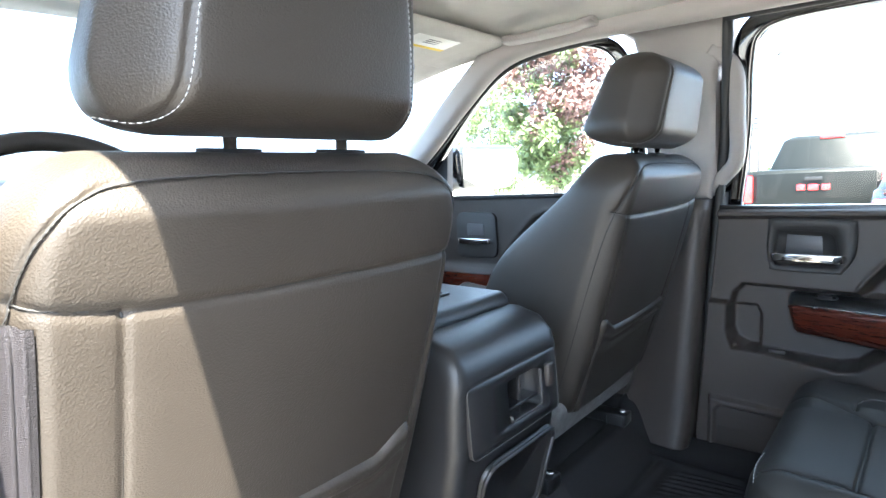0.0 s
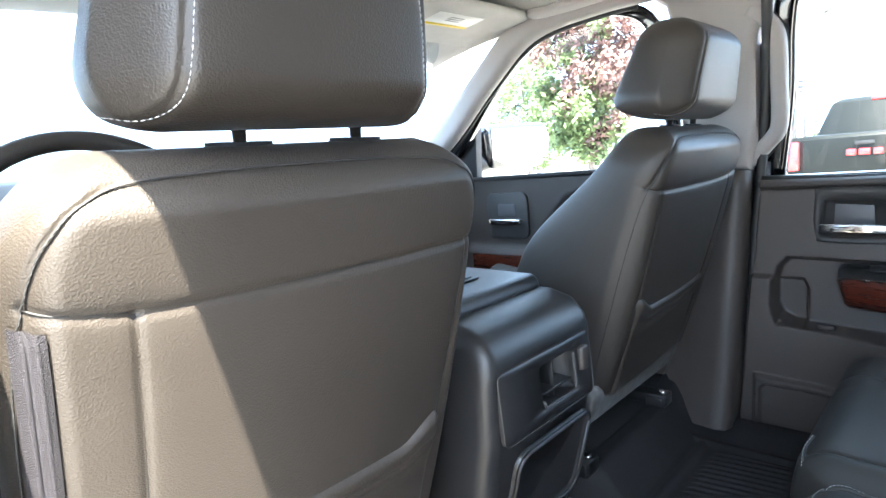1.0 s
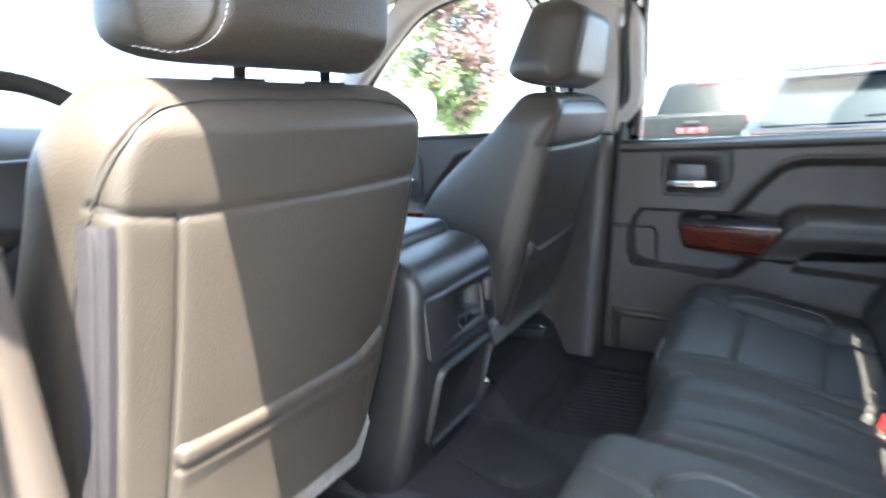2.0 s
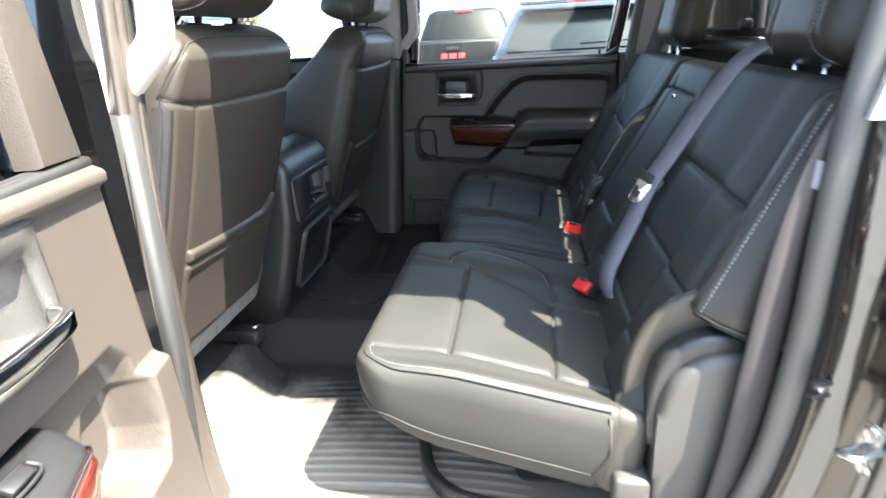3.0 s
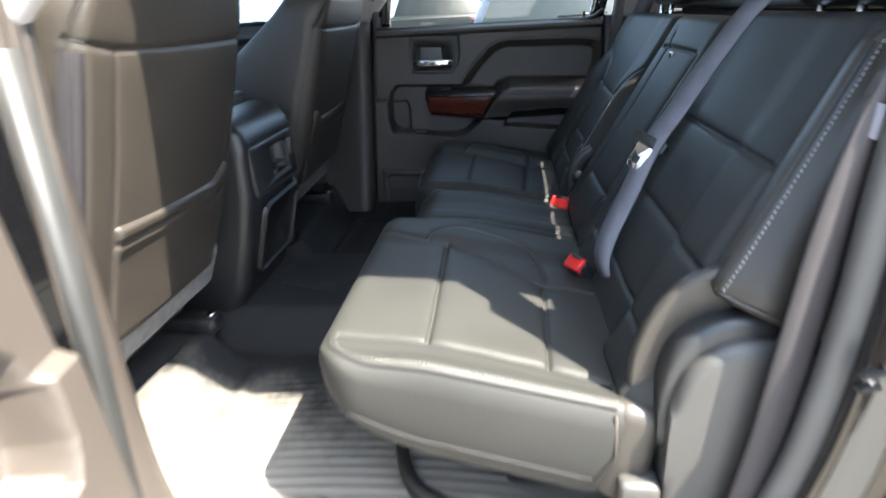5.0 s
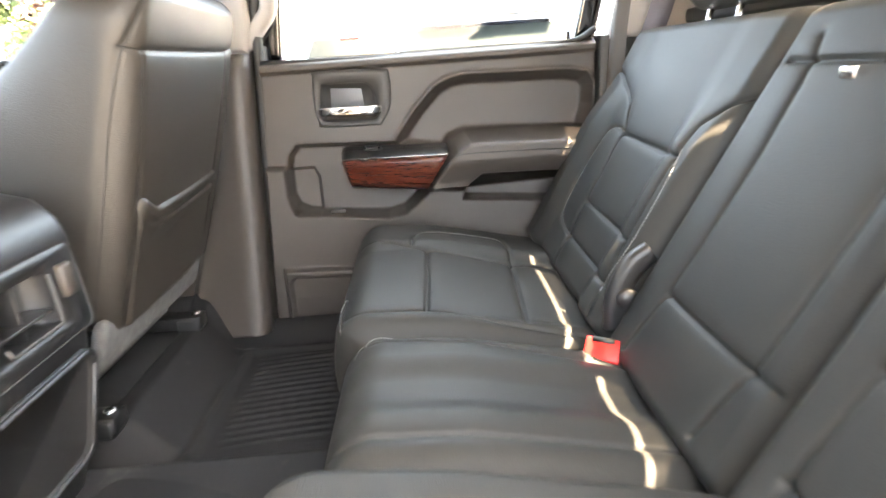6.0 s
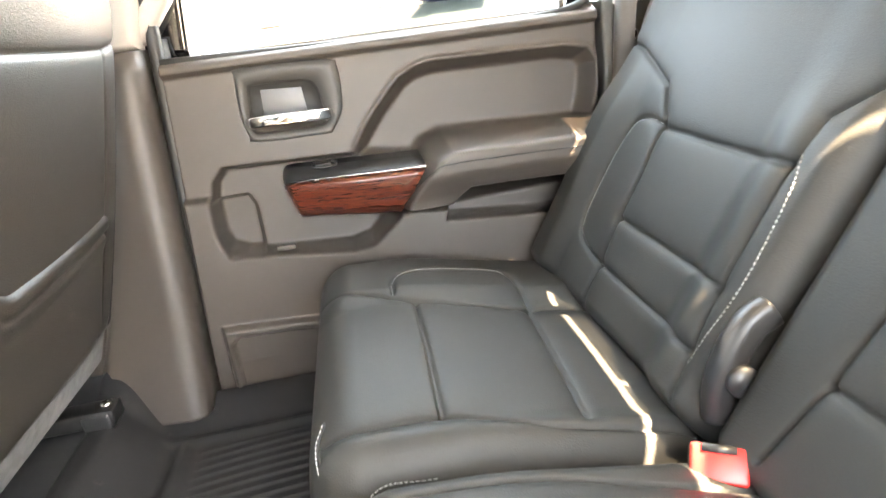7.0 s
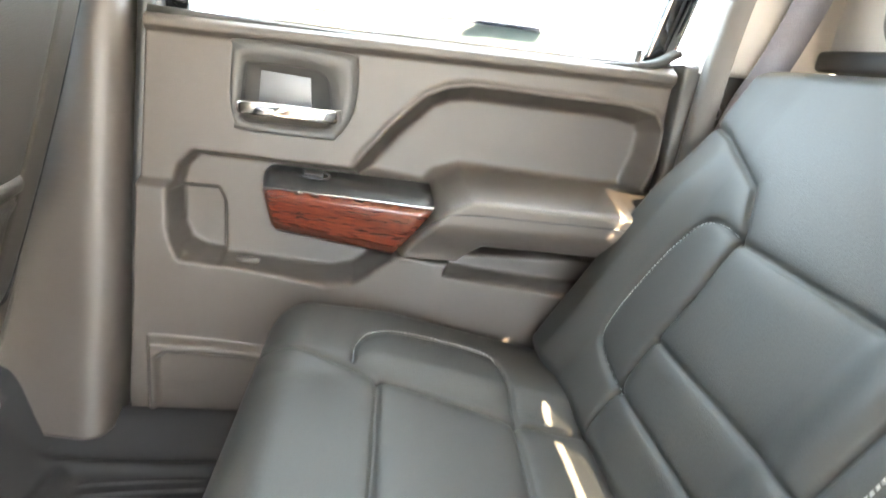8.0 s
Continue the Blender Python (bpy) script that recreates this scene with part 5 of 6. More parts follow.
def build_belts():
    t = thing("seat_belt", "grey webbing seat belt with a chrome tongue hanging over the backrest", "seat belt", "seat belts", at=(-0.30, -0.4, 0.45))
    ribbon("webbing", [(-0.345, -0.56, 0.93), (-0.335, -0.490, 0.905), (-0.335, -0.432, 0.83), (-0.337, -0.374, 0.735), (-0.340, -0.345, 0.690), (-0.362, -0.304, 0.605), (-0.390, -0.268, 0.535), (-0.405, -0.262, 0.490), (-0.412, -0.285, 0.445)], 0.043, WEBBING, t, [(0.93, 0.34, 0.12), (0.88, 0.44, 0.18)])
    tm = frame_of((-0.334, -0.340, 0.688), (0.70, 0.64, 0.30), (-0.15, 0.52, -0.84))
    tg = prism("tongue_holder", round_rect(0.066, 0.022, 0.006), 0.010, PLASTIC_BLACK, t, "", tm @ pose(0, 0, -0.004), r=0.003)
    prism("tongue", [(-0.016, 0.004), (0.016, 0.004), (0.014, 0.042), (0.008, 0.050), (-0.008, 0.050), (-0.014, 0.042)], 0.003, CHROME, tg, "chrome belt tongue", tm @ pose(0, 0, 0.003), r=0.001)
    prism("tongue_slot", round_rect(0.011, 0.013, 0.002), 0.0015, PLASTIC_BLACK, tg, "", tm @ pose(0, 0.034, 0.0055), r=0)
    t = thing("seat_belt", "taupe webbing seat belt beside the open door", "seat belt", "seat belts", at=(-0.77, -0.4, 0.24))
    ribbon("webbing", [(-0.735, -0.53, 1.02), (-0.755, -0.475, 0.90), (-0.765, -0.440, 0.82), (-0.770, -0.415, 0.72), (-0.772, -0.400, 0.58), (-0.772, -0.386, 0.42), (-0.770, -0.360, 0.25)], 0.046, WEBBING_TAUPE, t, [(-0.35, 1, 0), (-0.25, 1, 0)])
    block("belt_stop", (0.010, 0.030, 0.028), (-0.762, -0.438, 0.825), PLASTIC, t, r=0.006, turn=(20, 0, -15))
    block("care_label", (0.003, 0.035, 0.030), (-0.7725, -0.437, 0.795), WEBBING, t, r=0.0005, turn=(20, 0, -15))
    t = thing("seat_belt", "taupe seat belt behind the rear seat, lightened in colour for its backlight", "seat belt", "seat belts", at=(0.77, -0.5, 0.8))
    # paler webbing than the left taupe belt: its backlight is put into the colour
    ribbon("webbing", [(0.690, -0.625, 1.25), (0.712, -0.585, 1.05), (0.728, -0.548, 0.90), (0.738, -0.520, 0.82), (0.745, -0.505, 0.74)], 0.050, WEBBING, t, [(-0.2, -1, 0), (-0.2, -1, 0)])
    tube("anchor_bolt", np.array([(0.752, -0.478, 0.806), (0.740, -0.478, 0.806)]), 0.010, CHROME, t)
    for x, y, z, rz, wide in ((-0.342, -0.236, 0.462, 35, 0.038), (0.118, -0.246, 0.428, 58, 0.050)):
        t = thing("belt_buckle", "black belt buckle with a red release button", "buckle", "belt buckles", at=(x, y, 0.38))
        m = pose(x, y, z, -42, 0, rz)
        b = block("housing", (wide + 0.003, wide * 0.7, 0.085), (0, 0, 0), PLASTIC_BLACK, t, r=0.006)
        b.matrix_local = Matrix.Translation(-Vector(t.location)) @ m @ pose(0, 0, -0.02)
        b = block("button", (wide, wide * 0.68, 0.016), (0, 0, 0), RED, t, "red release button", r=0.003)
        b.matrix_local = Matrix.Translation(-Vector(t.location)) @ m @ pose(0, 0.002, 0.020)
        b = block("slot", (wide * 0.6, wide * 0.14, 0.003), (0, 0, 0), PLASTIC_BLACK, t, r=0.0)
        b.matrix_local = Matrix.Translation(-Vector(t.location)) @ m @ pose(0, -0.22 * wide, 0.0285)


build_belts()


# ---- front of the cab ----
def build_front_door(o):
    t = thing("door_3" if o > 0 else "door_4", "closed front door with dark plastic panel and wood strip", "door", kind="structure", at=(o * 0.80, 0.9, FLOOR))
    ys, zs = np.linspace(0.46, 1.42, 110), np.linspace(0.22, 0.905, 80)
    Y, Z = np.meshgrid(ys, zs, indexing="ij")
    scoop = [(1.035, 0.665), (0.96, 0.755), (0.885, 0.832), (0.84, 0.846), (0.50, 0.846), (0.48, 0.665)]
    D = 0.03 * step(inside(Y, Z, [(0.46, 0.655), (1.40, 0.665), (1.40, 0.25), (0.46, 0.25)]), 0.03) - 0.02 * step(inside(Y, Z, scoop), 0.02) + 0.006 * np.exp(-((inside(Y, Z, scoop) + 0.005) / 0.006) ** 2)
    grid_mesh("inner_panel", np.stack([o * (0.80 - D), Y, Z], -1), PLASTIC, t)
    m = Matrix(((0, 0, -o, o * 0.80), (1, 0, 0, 0), (0, 1, 0, 0), (0, 0, 0, 1)))
    prism("shell", [(0.47, 0.2), (1.44, 0.2), (1.44, 0.90), (0.47, 0.90)], 0.05, PAINT_BLACK, t, "glossy black painted outer shell", m @ pose(0, 0, -0.10), r=0.01)
    prism("wood_strip", [(0.55, 0.590), (1.25, 0.596), (1.25, 0.648), (0.55, 0.644)], 0.012, BURL, t, "glossy red-brown burl wood strip", m @ pose(0, 0, 0.028), r=0.004)
    bz = prism("handle_bezel", round_rect(0.165, 0.155, 0.025), 0.010, PLASTIC_SOFT, t, "", m @ pose(1.11, 0.775, 0.0), r=0.004)
    prism("plate", round_rect(0.07, 0.04, 0.006), 0.003, STEELGREY, bz, "", m @ pose(1.11, 0.795, 0.010), r=0.001)
    bar = smooth_line([(o * 0.795, 1.180, 0.757), (o * 0.775, 1.165, 0.757), (o * 0.768, 1.11, 0.757), (o * 0.772, 1.055, 0.757), (o * 0.795, 1.045, 0.757)])
    sweep("handle", bar, round_rect(0.012, 0.02, 0.005), CHROME, bz, "polished chrome pull handle", up=(0, 0, 1))
    sweep("belt_seal", np.array([(o * 0.805, 0.46, 0.903), (o * 0.805, 1.43, 0.903)]), round_rect(0.03, 0.014, 0.005), RUBBER, t, up=(0, 0, 1))
    # corner sail in front of the window
    prism("sail_panel", [(1.235, 0.90), (1.43, 0.90), (1.43, 0.99), (1.22, 1.13)], 0.03, PLASTIC_BLACK, t, "", m @ pose(0, 0, -0.03), r=0.006)
    fr = smooth_line([(0.54, 0.90), (0.545, 1.10), (0.555, 1.22), (0.60, 1.30), (0.72, 1.333), (0.85, 1.325), (0.98, 1.27), (1.12, 1.16), (1.26, 1.03), (1.42, 0.91)])
    sweep("window_frame", np.stack([o * (0.80 - 0.075 * np.clip((fr[:, 1] - 0.9) / 0.45, 0, 1)), fr[:, 0], fr[:, 1]], 1), round_rect(0.035, 0.03, 0.008), PAINT_BLACK, t, "glossy black window frame", up=(1, 0, 0))
    bm = bmesh.new()
    bm.faces.new([bm.verts.new((o * x, y, z)) for x, y, z in ((0.81, 0.48, 0.89), (0.755, 0.50, 1.26), (0.735, 0.70, 1.33), (0.735, 0.87, 1.32), (0.77, 1.10, 1.16), (0.81, 1.23, 0.89))])
    g = part("pane", bm, GLASS, t, "clear side window glass", smooth=False)
    g.visible_shadow = False


for o in (1, -1):
    build_front_door(o)


def build_mirror(o):
    t = thing("side_mirror", "black door mirror with bright glass outside the front window", "side mirror", at=(o * 0.95, 1.24, 0.93))
    m = frame_of((o * 1.035, 1.235, 0.925), (o * 0.985, -0.17, 0) if o > 0 else (1, 0.17, 0), (0, -0.03, 1))
    Pad(0.30, 0.35, 0.165, 0.02, 0.10, 0.03, 0.05, m, [], None, nx=40, ny=30).build("housing", PAINT_BLACK, t, "glossy black housing")
    prism("mirror_glass", [(-0.135, 0.045), (-0.06, 0.012), (0.10, 0.022), (0.150, 0.045), (0.160, 0.11), (0.140, 0.148), (-0.135, 0.148)], 0.002, MIRROR, t, "mirror glass", m @ pose(0, 0, 0.021), r=0.0)
    tube("arm", np.array([(o * 0.82, 1.30, 0.95), (o * 0.95, 1.27, 0.96)]), 0.03, PLASTIC_BLACK, t)


MIRROR = material("mirror glass", (0.92, 0.94, 0.95), 0.01, metal=1.0, var=0.0)
for o in (1, -1):
    build_mirror(o)


def build_dash():
    t = thing("dashboard", "black padded dashboard under the windscreen", "dashboard", at=(0, 1.3, 0.5))
    prof = [(1.40, 0.35), (1.31, 0.60), (1.29, 0.80), (1.31, 0.93), (1.37, 0.985), (1.50, 1.0), (1.70, 0.985), (1.84, 0.96), (1.84, 0.35)]
    P = [[(x, y + (0.03 if abs(x) > 0.6 else 0), z + 0.02 * math.exp(-((x + 0.46) / 0.2) ** 2) * (1 if z > 0.9 else 0)) for y, z in prof] for x in np.linspace(-0.78, 0.78, 24)]
    grid_mesh("body", np.array(P), PLASTIC_SOFT, t, loop_v=True, caps=True)
    w = thing("steering_wheel", "black leather steering wheel", "steering wheel", at=(-0.47, 0.93, 0.90))
    m = frame_of((-0.475, 0.93, 0.885), (1, 0, 0), (0, 0.42, 0.91))
    ring = np.array([m @ Vector((0.192 * math.cos(a), 0.192 * math.sin(a), 0)) for a in np.linspace(0, 2 * math.pi, 64, endpoint=False)])
    fr = [((m.to_3x3() @ Vector((math.cos(a), math.sin(a), 0))), m.to_3x3() @ Vector((0, 0, 1))) for a in np.linspace(0, 2 * math.pi, 64, endpoint=False)]
    R = np.array([[np.array(p) + np.array(s) * u + np.array(n) * v for u, v in circle(0.016, 12)] for p, (s, n) in zip(ring, fr)])
    grid_mesh("rim", R, LEATHER, w, loop_u=True, loop_v=True)
    prism("hub", round_rect(0.17, 0.12, 0.04), 0.05, PLASTIC_BLACK, w, "", m @ pose(0, -0.01, -0.03), r=0.015, seg=3)
    for a in (0, 180, 270):
        d = Vector((math.cos(radians(a)), math.sin(radians(a)), 0))
        tube("spoke", np.array([m @ (d * 0.06), m @ (d * 0.185)]), 0.014, PLASTIC_BLACK, w)
    tube("column", np.array([m @ Vector((0, 0, -0.02)), m @ Vector((0, 0, -0.48))]), 0.04, PLASTIC_BLACK, w)
    # windscreen
    bm = bmesh.new()
    bm.faces.new([bm.verts.new(p) for p in ((-0.76, 1.86, 0.97), (0.76, 1.86, 0.97), (0.62, 1.12, 1.35), (-0.62, 1.12, 1.35))])
    g = part("window_1", bm, GLASS, None, "", smooth=False)
    g.visible_shadow = False
    tagged(g, "clear windscreen glass", "windscreen", kind="structure")
    ob = block("windscreen_header", (1.28, 0.10, 0.05), (0, 1.14, 1.365), HEADLINER, None, r=0.015)
    tagged(ob, "light grey windscreen header trim", "trim", kind="structure")
    block("cowl", (1.70, 0.5, 0.05), (0, 2.10, 0.92), PLASTIC_BLACK, None, r=0.01)
    tagged(bpy.data.objects["cowl"], "black plastic cowl below the windscreen", "cowl", kind="structure")
    ob = Pad(1.75, 1.6, 1.1, 0.05, 0.02, 0.1, 0.15, frame_of((0, 2.25, 0.88), (1, 0, 0), (0, 1, -0.06)), [], None, nx=30, ny=30).build("hood", PAINT_BLACK, None)
    tagged(ob, "glossy black painted bonnet", "hood", kind="structure")


build_dash()


def build_visor(o):
    t = thing("sun_visor", "light grey fabric sun visor with a white warning label", "sun visor", "sun visors", at=(o * 0.42, 0.95, 1.33))
    m = frame_of((o * 0.43, 1.095, 1.312), (1, 0, 0), (0, -0.985, 0.12))
    p = Pad(0.43, 0.40, 0.25, 0.012, 0.012, 0.02, 0.03, m, [], None, nx=30, ny=16)
    v = p.build("panel", HEADLINER, t)
    n = -1 if (m.to_3x3() @ Vector((0, 0, 1))).z > 0 else 1
    lm = m @ pose(-0.04, 0.168, 0.0125 * n)
    if n < 0:
        lm = lm @ pose(0, 0, 0, 0, 180, 0)
    text_bar("label", 0.165, 0.062, lm, WHITE_LABEL, v, "white paper warning label")
    text_bar("label_band", 0.165, 0.012, lm @ pose(0, -0.036, 0.0007), YELLOW, v, "yellow band of the label")
    for k, (w, y) in enumerate(((0.05, 0.012), (0.05, 0.002), (0.05, -0.008))):
        text_bar("print_line", w, 0.003, lm @ pose(0.0, y, 0.0008), PLASTIC_BLACK, v)
    tube("hinge_rod", np.array([(o * 0.60, 1.09, 1.325), (o * 0.66, 1.10, 1.335)]), 0.006, PLASTIC_BLACK, t)


for o in (1, -1):
    build_visor(o)


def build_grab(o):
    t = thing("grab_handle", "light grey moulded grab handle on the roof rail", "grab handle", "grab handles", at=(o * 0.66, 0.73, 1.34))
    ln = smooth_line([(o * 0.645, 0.836, 1.338), (o * 0.602, 0.832, 1.336), (o * 0.578, 0.805, 1.328), (o * 0.573, 0.715, 1.325), (o * 0.578, 0.625, 1.328), (o * 0.602, 0.598, 1.336), (o * 0.645, 0.594, 1.338)])
    bar = sweep("handle", ln, round_rect(0.034, 0.018, 0.007), TRIM_LIGHT, t, up=(-o * 0.3, 0, -1))
    for y in (0.834, 0.596):
        block("foot", (0.060, 0.040, 0.020), (o * 0.622, y, 1.345), TRIM_LIGHT, bar, r=0.008)


for o in (1, -1):
    build_grab(o)


# ---- outside ----
GROUND = -0.45
CONCRETE = material("sunlit pale concrete", (0.21, 0.202, 0.188), 0.85, var=0.15, scale=0.8, bump=0.5, bscale=60)
bm = bmesh.new()
bmesh.ops.create_grid(bm, x_segments=8, y_segments=8, size=800)
bmesh.ops.translate(bm, verts=bm.verts, vec=(0, 0, GROUND))
tagged(part("ground", bm, CONCRETE), "pale sunlit concrete of the car park", "ground", kind="structure")

PAINT_GREY = material("dark grey green metallic paint", (0.0050, 0.0062, 0.0060), 0.5, var=0.06, spec=0.2)
PAINT_NAVY = material("dark navy car paint", (0.006, 0.009, 0.015), 0.2, var=0.06, coat=1.0)
LAMP_RED = material("red lamp lens", (0.62, 0.02, 0.02), 0.15, var=0.1, scale=30, coat=1.0)
TINT = material("dark tinted rear glass", (0.010, 0.013, 0.013), 0.10, var=0.05, spec=0.25)


def wheel(t, x, y, r=0.38):
    w = sweep("wheel", np.array([(x, y - 0.13, GROUND + r), (x, y - 0.12, GROUND + r), (x, y + 0.12, GROUND + r), (x, y + 0.13, GROUND + r)]), circle(r, 28), RUBBER, t, "black tyre", up=(0, 0, 1))
    sweep("rim", np.array([(x, y - 0.135, GROUND + r), (x, y + 0.135, GROUND + r)]), circle(r * 0.62, 20), STEEL, w, "steel rim", up=(0, 0, 1))


def tapered(name, x0, x1, rows, mat, t, label=""):
    """A body between x0 and x1: rows of height, half width, shift of the rear and of the front."""
    P = []
    for z, hw, a, b in rows:
        xs0, xs1 = x0 + a, x1 - b
        k = 0.06
        P.append([(xs0 + k, -hw), (xs0, -hw + k), (xs0, hw - k), (xs0 + k, hw), (xs1 - k, hw), (xs1, hw - k), (xs1, -hw + k), (xs1 - k, -hw)])
    V = np.array([[(x, y + t.location.y, GROUND + z) for x, y in r] for r, (z, *_) in zip(P, rows)])
    return grid_mesh(name, V, mat, t, label, loop_v=True, caps=True)


def pickup(x, y):
    t = thing("pickup_truck", "dark grey pickup truck parked with its tailgate towards the cab", "pickup truck", at=(x, y, GROUND))
    tapered("bed", x, x + 2.0, [(0.55, 0.93, 0.02, 0), (0.62, 0.97, 0, 0), (0.95, 1.0, 0, 0), (1.22, 0.99, 0.01, 0), (1.30, 0.96, 0.03, 0)], PAINT_GREY, t, "grey load bed")
    tapered("cab", x + 1.95, x + 4.2, [(0.5, 0.95, 0, 0), (1.25, 0.98, 0, 0), (1.32, 0.93, 0.02, 0.1), (1.80, 0.74, 0.14, 0.6), (1.87, 0.62, 0.24, 0.8)], PAINT_GREY, t, "grey cab")
    tapered("front", x + 4.1, x + 5.7, [(0.5, 0.95, 0, 0), (1.0, 0.98, 0, 0), (1.15, 0.93, 0, 0.08)], PAINT_GREY, t)
    m = frame_of((x, y, GROUND), (0, -1, 0), (0, 0, 1))
    g = prism("tailgate", [(-0.74, 0.72), (0.74, 0.72), (0.74, 1.26), (-0.74, 1.26)], 0.03, PAINT_GREY, t, "grey tailgate", m, r=0.012)
    prism("tailgate_handle", round_rect(0.22, 0.05, 0.01), 0.02, PLASTIC_BLACK, g, "", m @ pose(0, 1.17, 0.03), r=0.004)
    for k, w in ((-0.155, 0.11), (0.0, 0.13), (0.155, 0.11)):
        prism("emblem_bar", round_rect(w, 0.085, 0.01), 0.012, LAMP_RED, g, "red emblem bar", m @ pose(k, 1.045, 0.03), r=0.003)
    for s in (-1, 1):
        prism("tail_lamp", round_rect(0.15, 0.42, 0.03), 0.03, LAMP_RED, t, "red tail lamp", m @ pose(s * 0.87, 1.03, 0.002), r=0.01)
        wheel(t, x + 1.0, y + s * 0.83)
        wheel(t, x + 4.7, y + s * 0.83)
    prism("rear_window", [(-0.72, 1.34), (0.72, 1.34), (0.62, 1.74), (-0.62, 1.74)], 0.02, TINT, t, "tinted rear window", frame_of((x + 1.945, y, GROUND), (0, -1, 0), (0.28, 0, 1)) @ pose(0, 0, 0.30), r=0.004)
    prism("brake_lamp", round_rect(0.36, 0.055, 0.02), 0.02, LAMP_RED, t, "red high brake lamp", m @ pose(0, 1.825, -2.10), r=0.006)
    block("bumper", (0.20, 1.9, 0.20), (x - 0.06, y, GROUND + 0.58), CHROME, t, "chrome rear bumper", r=0.04)


def suv(x, y):
    t = thing("suv", "dark navy estate car parked with its tailgate towards the cab", "car", at=(x, y, GROUND))
    tapered("body", x, x + 4.6, [(0.35, 0.90, 0.05, 0.1), (0.6, 0.95, -0.02, 0), (1.0, 0.96, 0, 0), (1.16, 0.93, 0.03, 0.4)], PAINT_NAVY, t, "navy lower body")
    tapered("cabin", x + 0.02, x + 3.2, [(1.14, 0.92, 0.0, 0), (1.2, 0.90, 0.02, 0.1), (1.58, 0.72, 0.26, 0.7), (1.66, 0.64, 0.36, 0.9), (1.69, 0.45, 0.6, 1.1)], PAINT_NAVY, t, "navy cabin")
    m = frame_of((x + 0.015, y, GROUND + 1.2), (0, -1, 0), (0.56, 0, 0.83))
    w = prism("rear_window", [(-0.80, 0.0), (0.80, 0.0), (0.66, 0.40), (0.60, 0.43), (-0.60, 0.43), (-0.66, 0.40)], 0.012, TINT, t, "tinted rear window", m, r=0.004)
    tube("wiper", np.array([m @ Vector((-0.05, 0.05, 0.02)), m @ Vector((0.42, 0.07, 0.02))]), 0.008, PLASTIC_BLACK, w)
    block("spoiler", (0.20, 1.30, 0.035), (x + 0.22, y, GROUND + 1.655), PAINT_NAVY, t, "navy roof spoiler", r=0.012)
    prism("brake_lamp", round_rect(0.34, 0.03, 0.01), 0.01, LAMP_RED, t, "red high brake lamp", frame_of((x + 0.122, y, GROUND + 1.653), (0, -1, 0), (0, 0, 1)), r=0.003)
    for s in (-1, 1):
        block("tail_lamp", (0.06, 0.22, 0.28), (x + 0.02, y + s * 0.82, GROUND + 0.96), LAMP_RED, t, "red tail lamp", r=0.02)
        wheel(t, x + 0.9, y + s * 0.82, 0.35)
        wheel(t, x + 3.7, y + s * 0.82, 0.35)


pickup(9.2, 1.19)
suv(4.8, -0.68)




def leaf_material(name, col):
    return material(name, col, 0.55, var=0.45, scale=3)


LEAF_GREEN = leaf_material("green leaves", (0.10, 0.14, 0.05))
LEAF_RED = leaf_material("purple red leaves", (0.13, 0.075, 0.068))
BARK = material("grey bark", (0.12, 0.10, 0.08), 0.9, var=0.3, scale=12, bump=0.8, bscale=60)


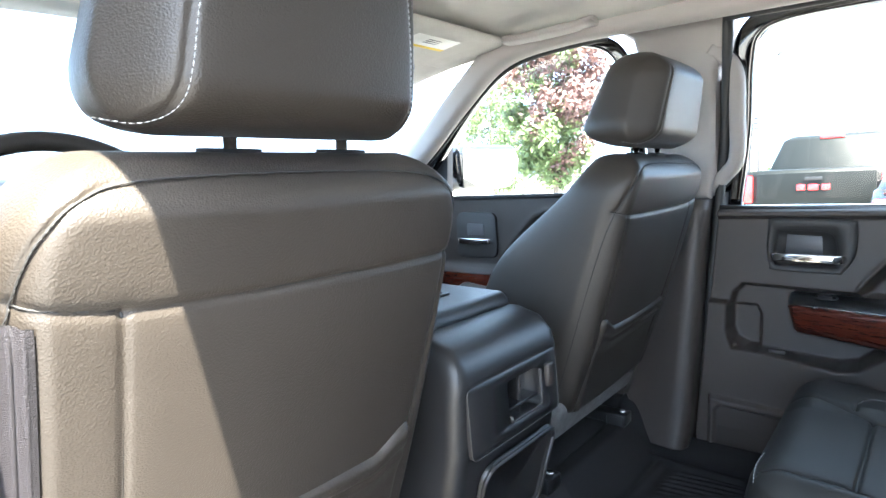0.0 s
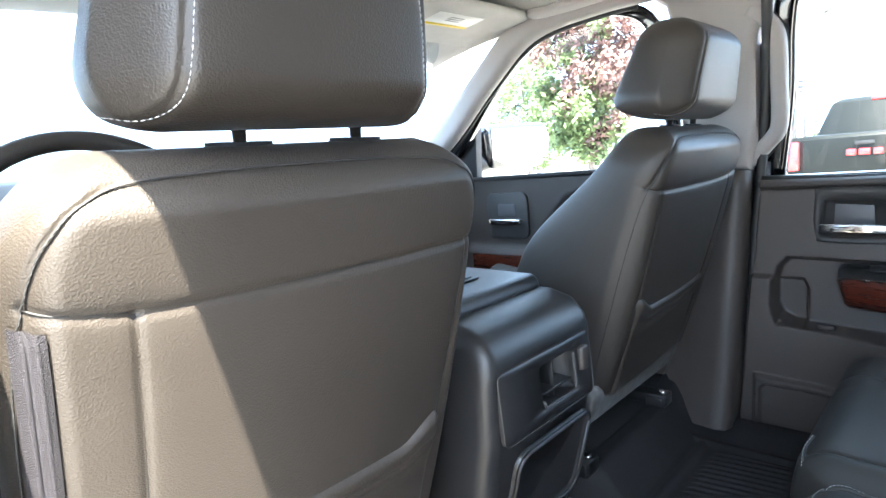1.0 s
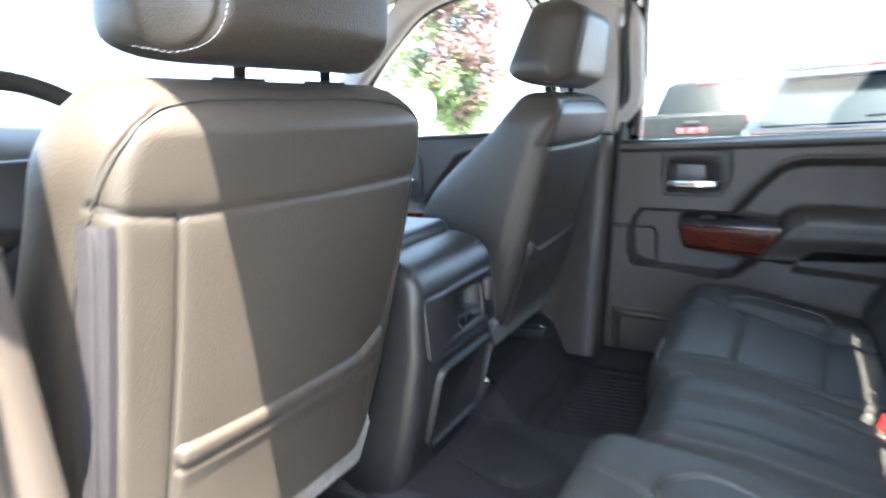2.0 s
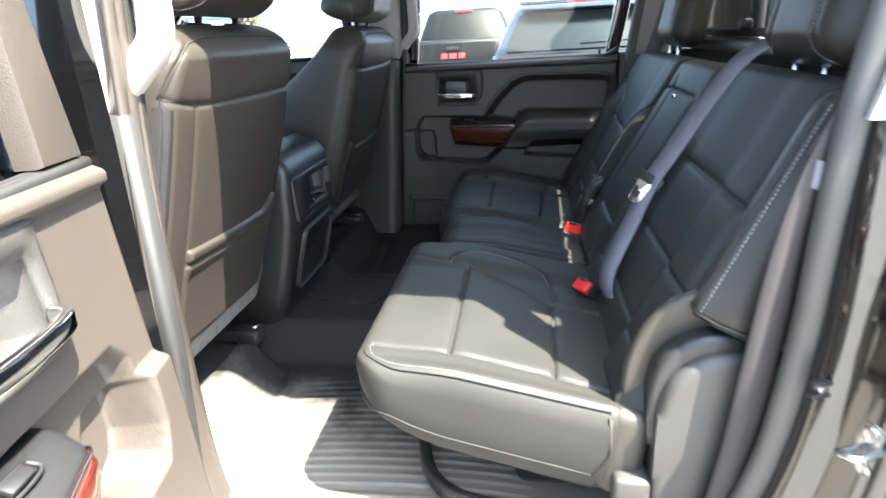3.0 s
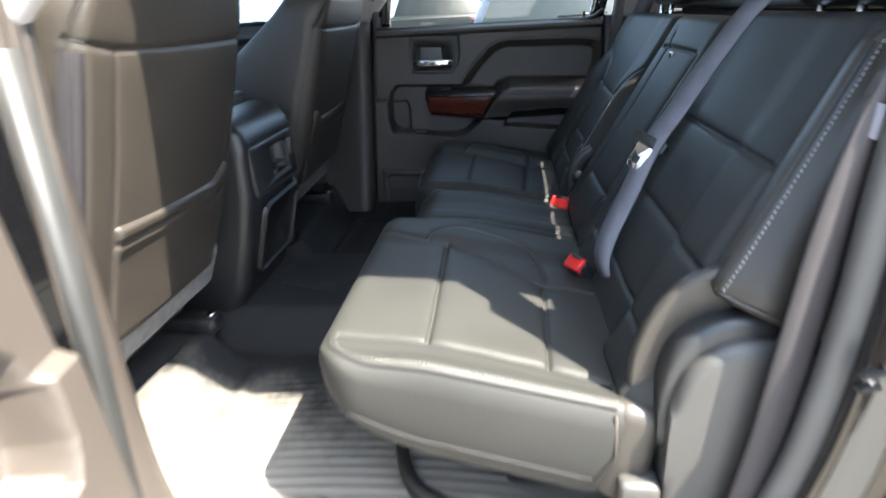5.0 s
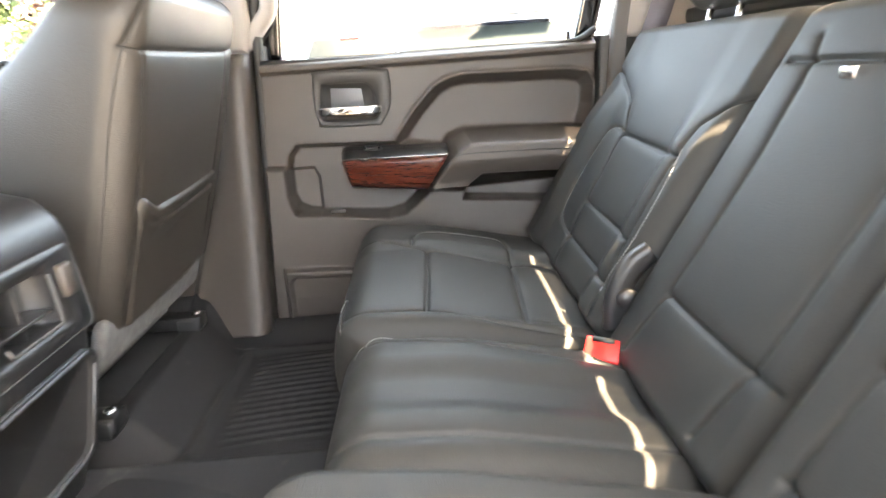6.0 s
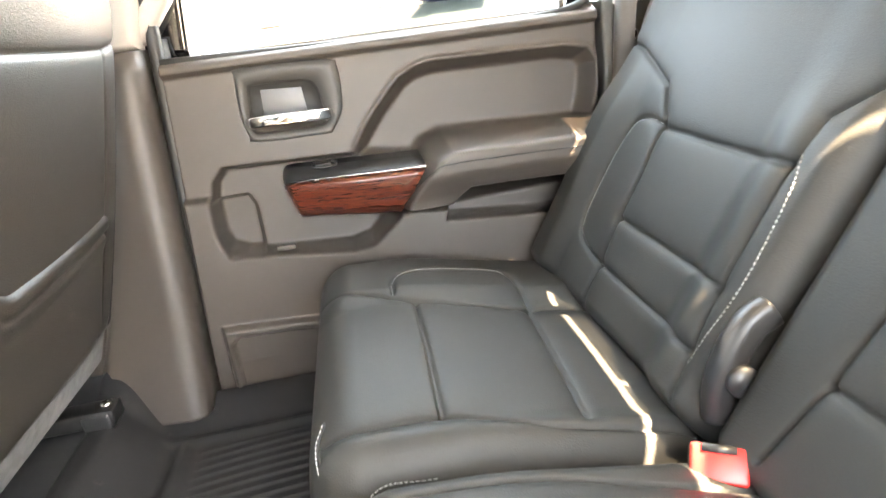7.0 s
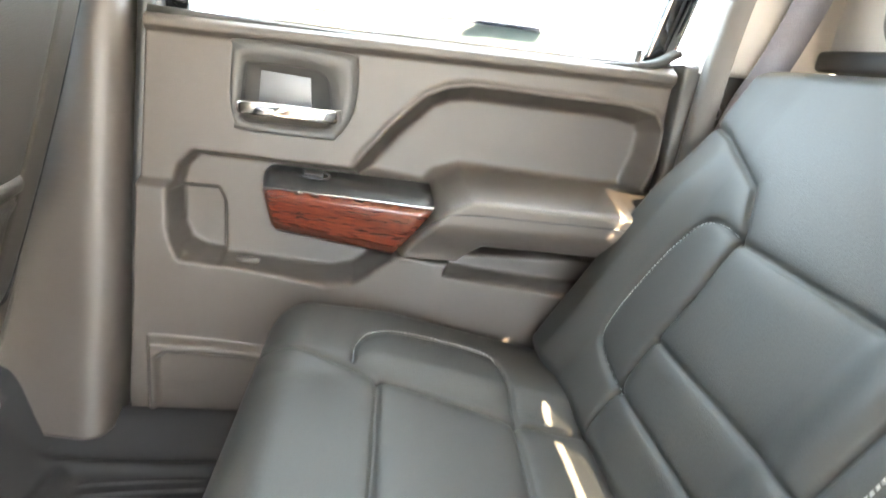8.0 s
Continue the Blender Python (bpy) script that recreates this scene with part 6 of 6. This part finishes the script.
def tree(x, y, tall, spread, low, mixed, n=5200, seed=3):
    rng = np.random.default_rng(seed)
    t = thing("tree", "leafy ornamental tree with green and purple-red foliage" if mixed else "leafy green tree at the edge of the car park", "tree", "trees", at=(x, y, GROUND))
    trunk = np.array([(x, y, GROUND - 0.1), (x + 0.05, y, GROUND + low), (x - 0.05, y + 0.05, GROUND + tall * 0.6), (x, y, GROUND + tall * 0.95)])
    ln = smooth_line(trunk, 6)
    fr = frames_along(ln)
    P = np.array([[p + s * a + u * b for a, b in circle(0.10 * (1 - 0.85 * i / len(ln)), 8)] for i, (p, (s, u)) in enumerate(zip(ln, fr))])
    tr = grid_mesh("trunk", P, BARK, t, loop_v=True)
    tips = []
    for k in range(16):
        h = low + (tall - low) * (k + 0.5) / 16
        a = k * 2.4
        rad = spread * (0.35 + 0.65 * math.sin(math.pi * min(1, 0.15 + 0.8 * (h - low) / (tall - low))))
        p0 = np.array((x, y, GROUND + h * 0.86))
        p1 = np.array((x + rad * 0.8 * math.cos(a), y + rad * 0.8 * math.sin(a), GROUND + h + 0.2))
        tube("limb", np.array([p0, (p0 + p1) / 2 + (0, 0, 0.08), p1]), 0.02, BARK, tr, n=5)
        tips.append((p0, p1))
    for nm, mat, lo in (("crown", LEAF_GREEN, 0), ("red_foliage", LEAF_RED, 1)):
        if lo and not mixed:
            continue
        V, F = [], []
        cl = []
        for p0, p1 in tips:
            for _ in range(14):
                c = p0 + (p1 - p0) * rng.uniform(0.3, 1.15) + rng.normal(0, spread * 0.13, 3)
                high = (c[2] - GROUND - low) / (tall - low)
                side = (c[1] - y) / spread
                red = 1 / (1 + math.exp(-6 * (high - 0.45 - 0.45 * side)))
                if not mixed or (rng.random() < red) == bool(lo):
                    cl.append(c)
        per = max(8, n // max(1, len(cl)) // (2 if mixed else 1))
        for c in cl:
            for _ in range(per):
                p = c + rng.normal(0, spread * 0.085, 3)
                d = rng.normal(0, 1, 3)
                d /= np.linalg.norm(d)
                e = np.cross(d, rng.normal(0, 1, 3))
                e /= np.linalg.norm(e)
                s = rng.uniform(0.05, 0.10)
                k = len(V)
                V += [(p - d * s).tolist(), (p + e * s * 0.45).tolist(), (p + d * s).tolist(), (p - e * s * 0.45).tolist()]
                F.append((k, k + 1, k + 2, k + 3))
        me = bpy.data.meshes.new(nm)
        me.from_pydata(V, [], F)
        link(nm, me, mat, t, smooth=False)


tree(13.3, 7.65, 5.4, 1.5, 1.4, True, n=24000)
tree(17.5, 12.5, 4.6, 2.0, 1.0, False, n=9000, seed=9)


def street_lamp(x, y, h):
    t = thing("street_lamp", "tall slim steel car park lamp", "street lamp", "street lamps", at=(x, y, GROUND))
    tube("pole", np.array([(x, y, GROUND), (x, y, GROUND + h)]), 0.09, STEELGREY, t)
    tube("arm", np.array([(x, y, GROUND + h), (x + 0.2, y - 1.1, GROUND + h + 0.35)]), 0.06, STEELGREY, t)
    block("lamp_head", (0.5, 0.9, 0.16), (x + 0.2, y - 1.4, GROUND + h + 0.42), STEELGREY, t, r=0.05)


def sign(x, y, h, w, tall):
    t = thing("roadside_sign", "pale roadside sign board on a steel post", "sign", "signs", at=(x, y, GROUND))
    tube("post", np.array([(x, y, GROUND), (x, y, GROUND + h)]), 0.10, STEELGREY, t)
    b = block("board", (0.2, w, tall), (x, y, GROUND + h), STEELGREY, t, r=0.05)
    for k in (-0.25, 0.2):
        block("letter_bar", (0.02, w * 0.6, tall * 0.16), (x - 0.11, y, GROUND + h + k * tall), WHITE_LABEL, b, r=0)


street_lamp(40.0, 8.0, 7.6)
street_lamp(48.0, 3.6, 6.0)
sign(42.0, 8.9, 5.6, 2.0, 0.9)
sign(42.5, 9.1, 4.1, 2.0, 0.8)


def hedge(x, y0, y1, h):
    rng = np.random.default_rng(5)
    V, F = [], []
    for _ in range(9000):
        p = np.array((x + rng.normal(0, 0.8), rng.uniform(y0, y1), GROUND + abs(rng.normal(0.55, 0.3)) * h * (0.8 + 0.2 * math.sin(rng.uniform(0, 6)))))
        d = rng.normal(0, 1, 3)
        d /= np.linalg.norm(d)
        e = np.cross(d, rng.normal(0, 1, 3))
        e /= np.linalg.norm(e)
        s = rng.uniform(0.08, 0.2)
        k = len(V)
        V += [(p - d * s).tolist(), (p + e * s * 0.5).tolist(), (p + d * s).tolist(), (p - e * s * 0.5).tolist()]
        F.append((k, k + 1, k + 2, k + 3))
    me = bpy.data.meshes.new("hedge")
    me.from_pydata(V, [], F)
    tagged(link("hedge", me, LEAF_GREEN, None, smooth=False), "low green hedge at the far edge of the car park", "hedge", kind="stuff")


hedge(52.0, -20.0, 45.0, 1.6)
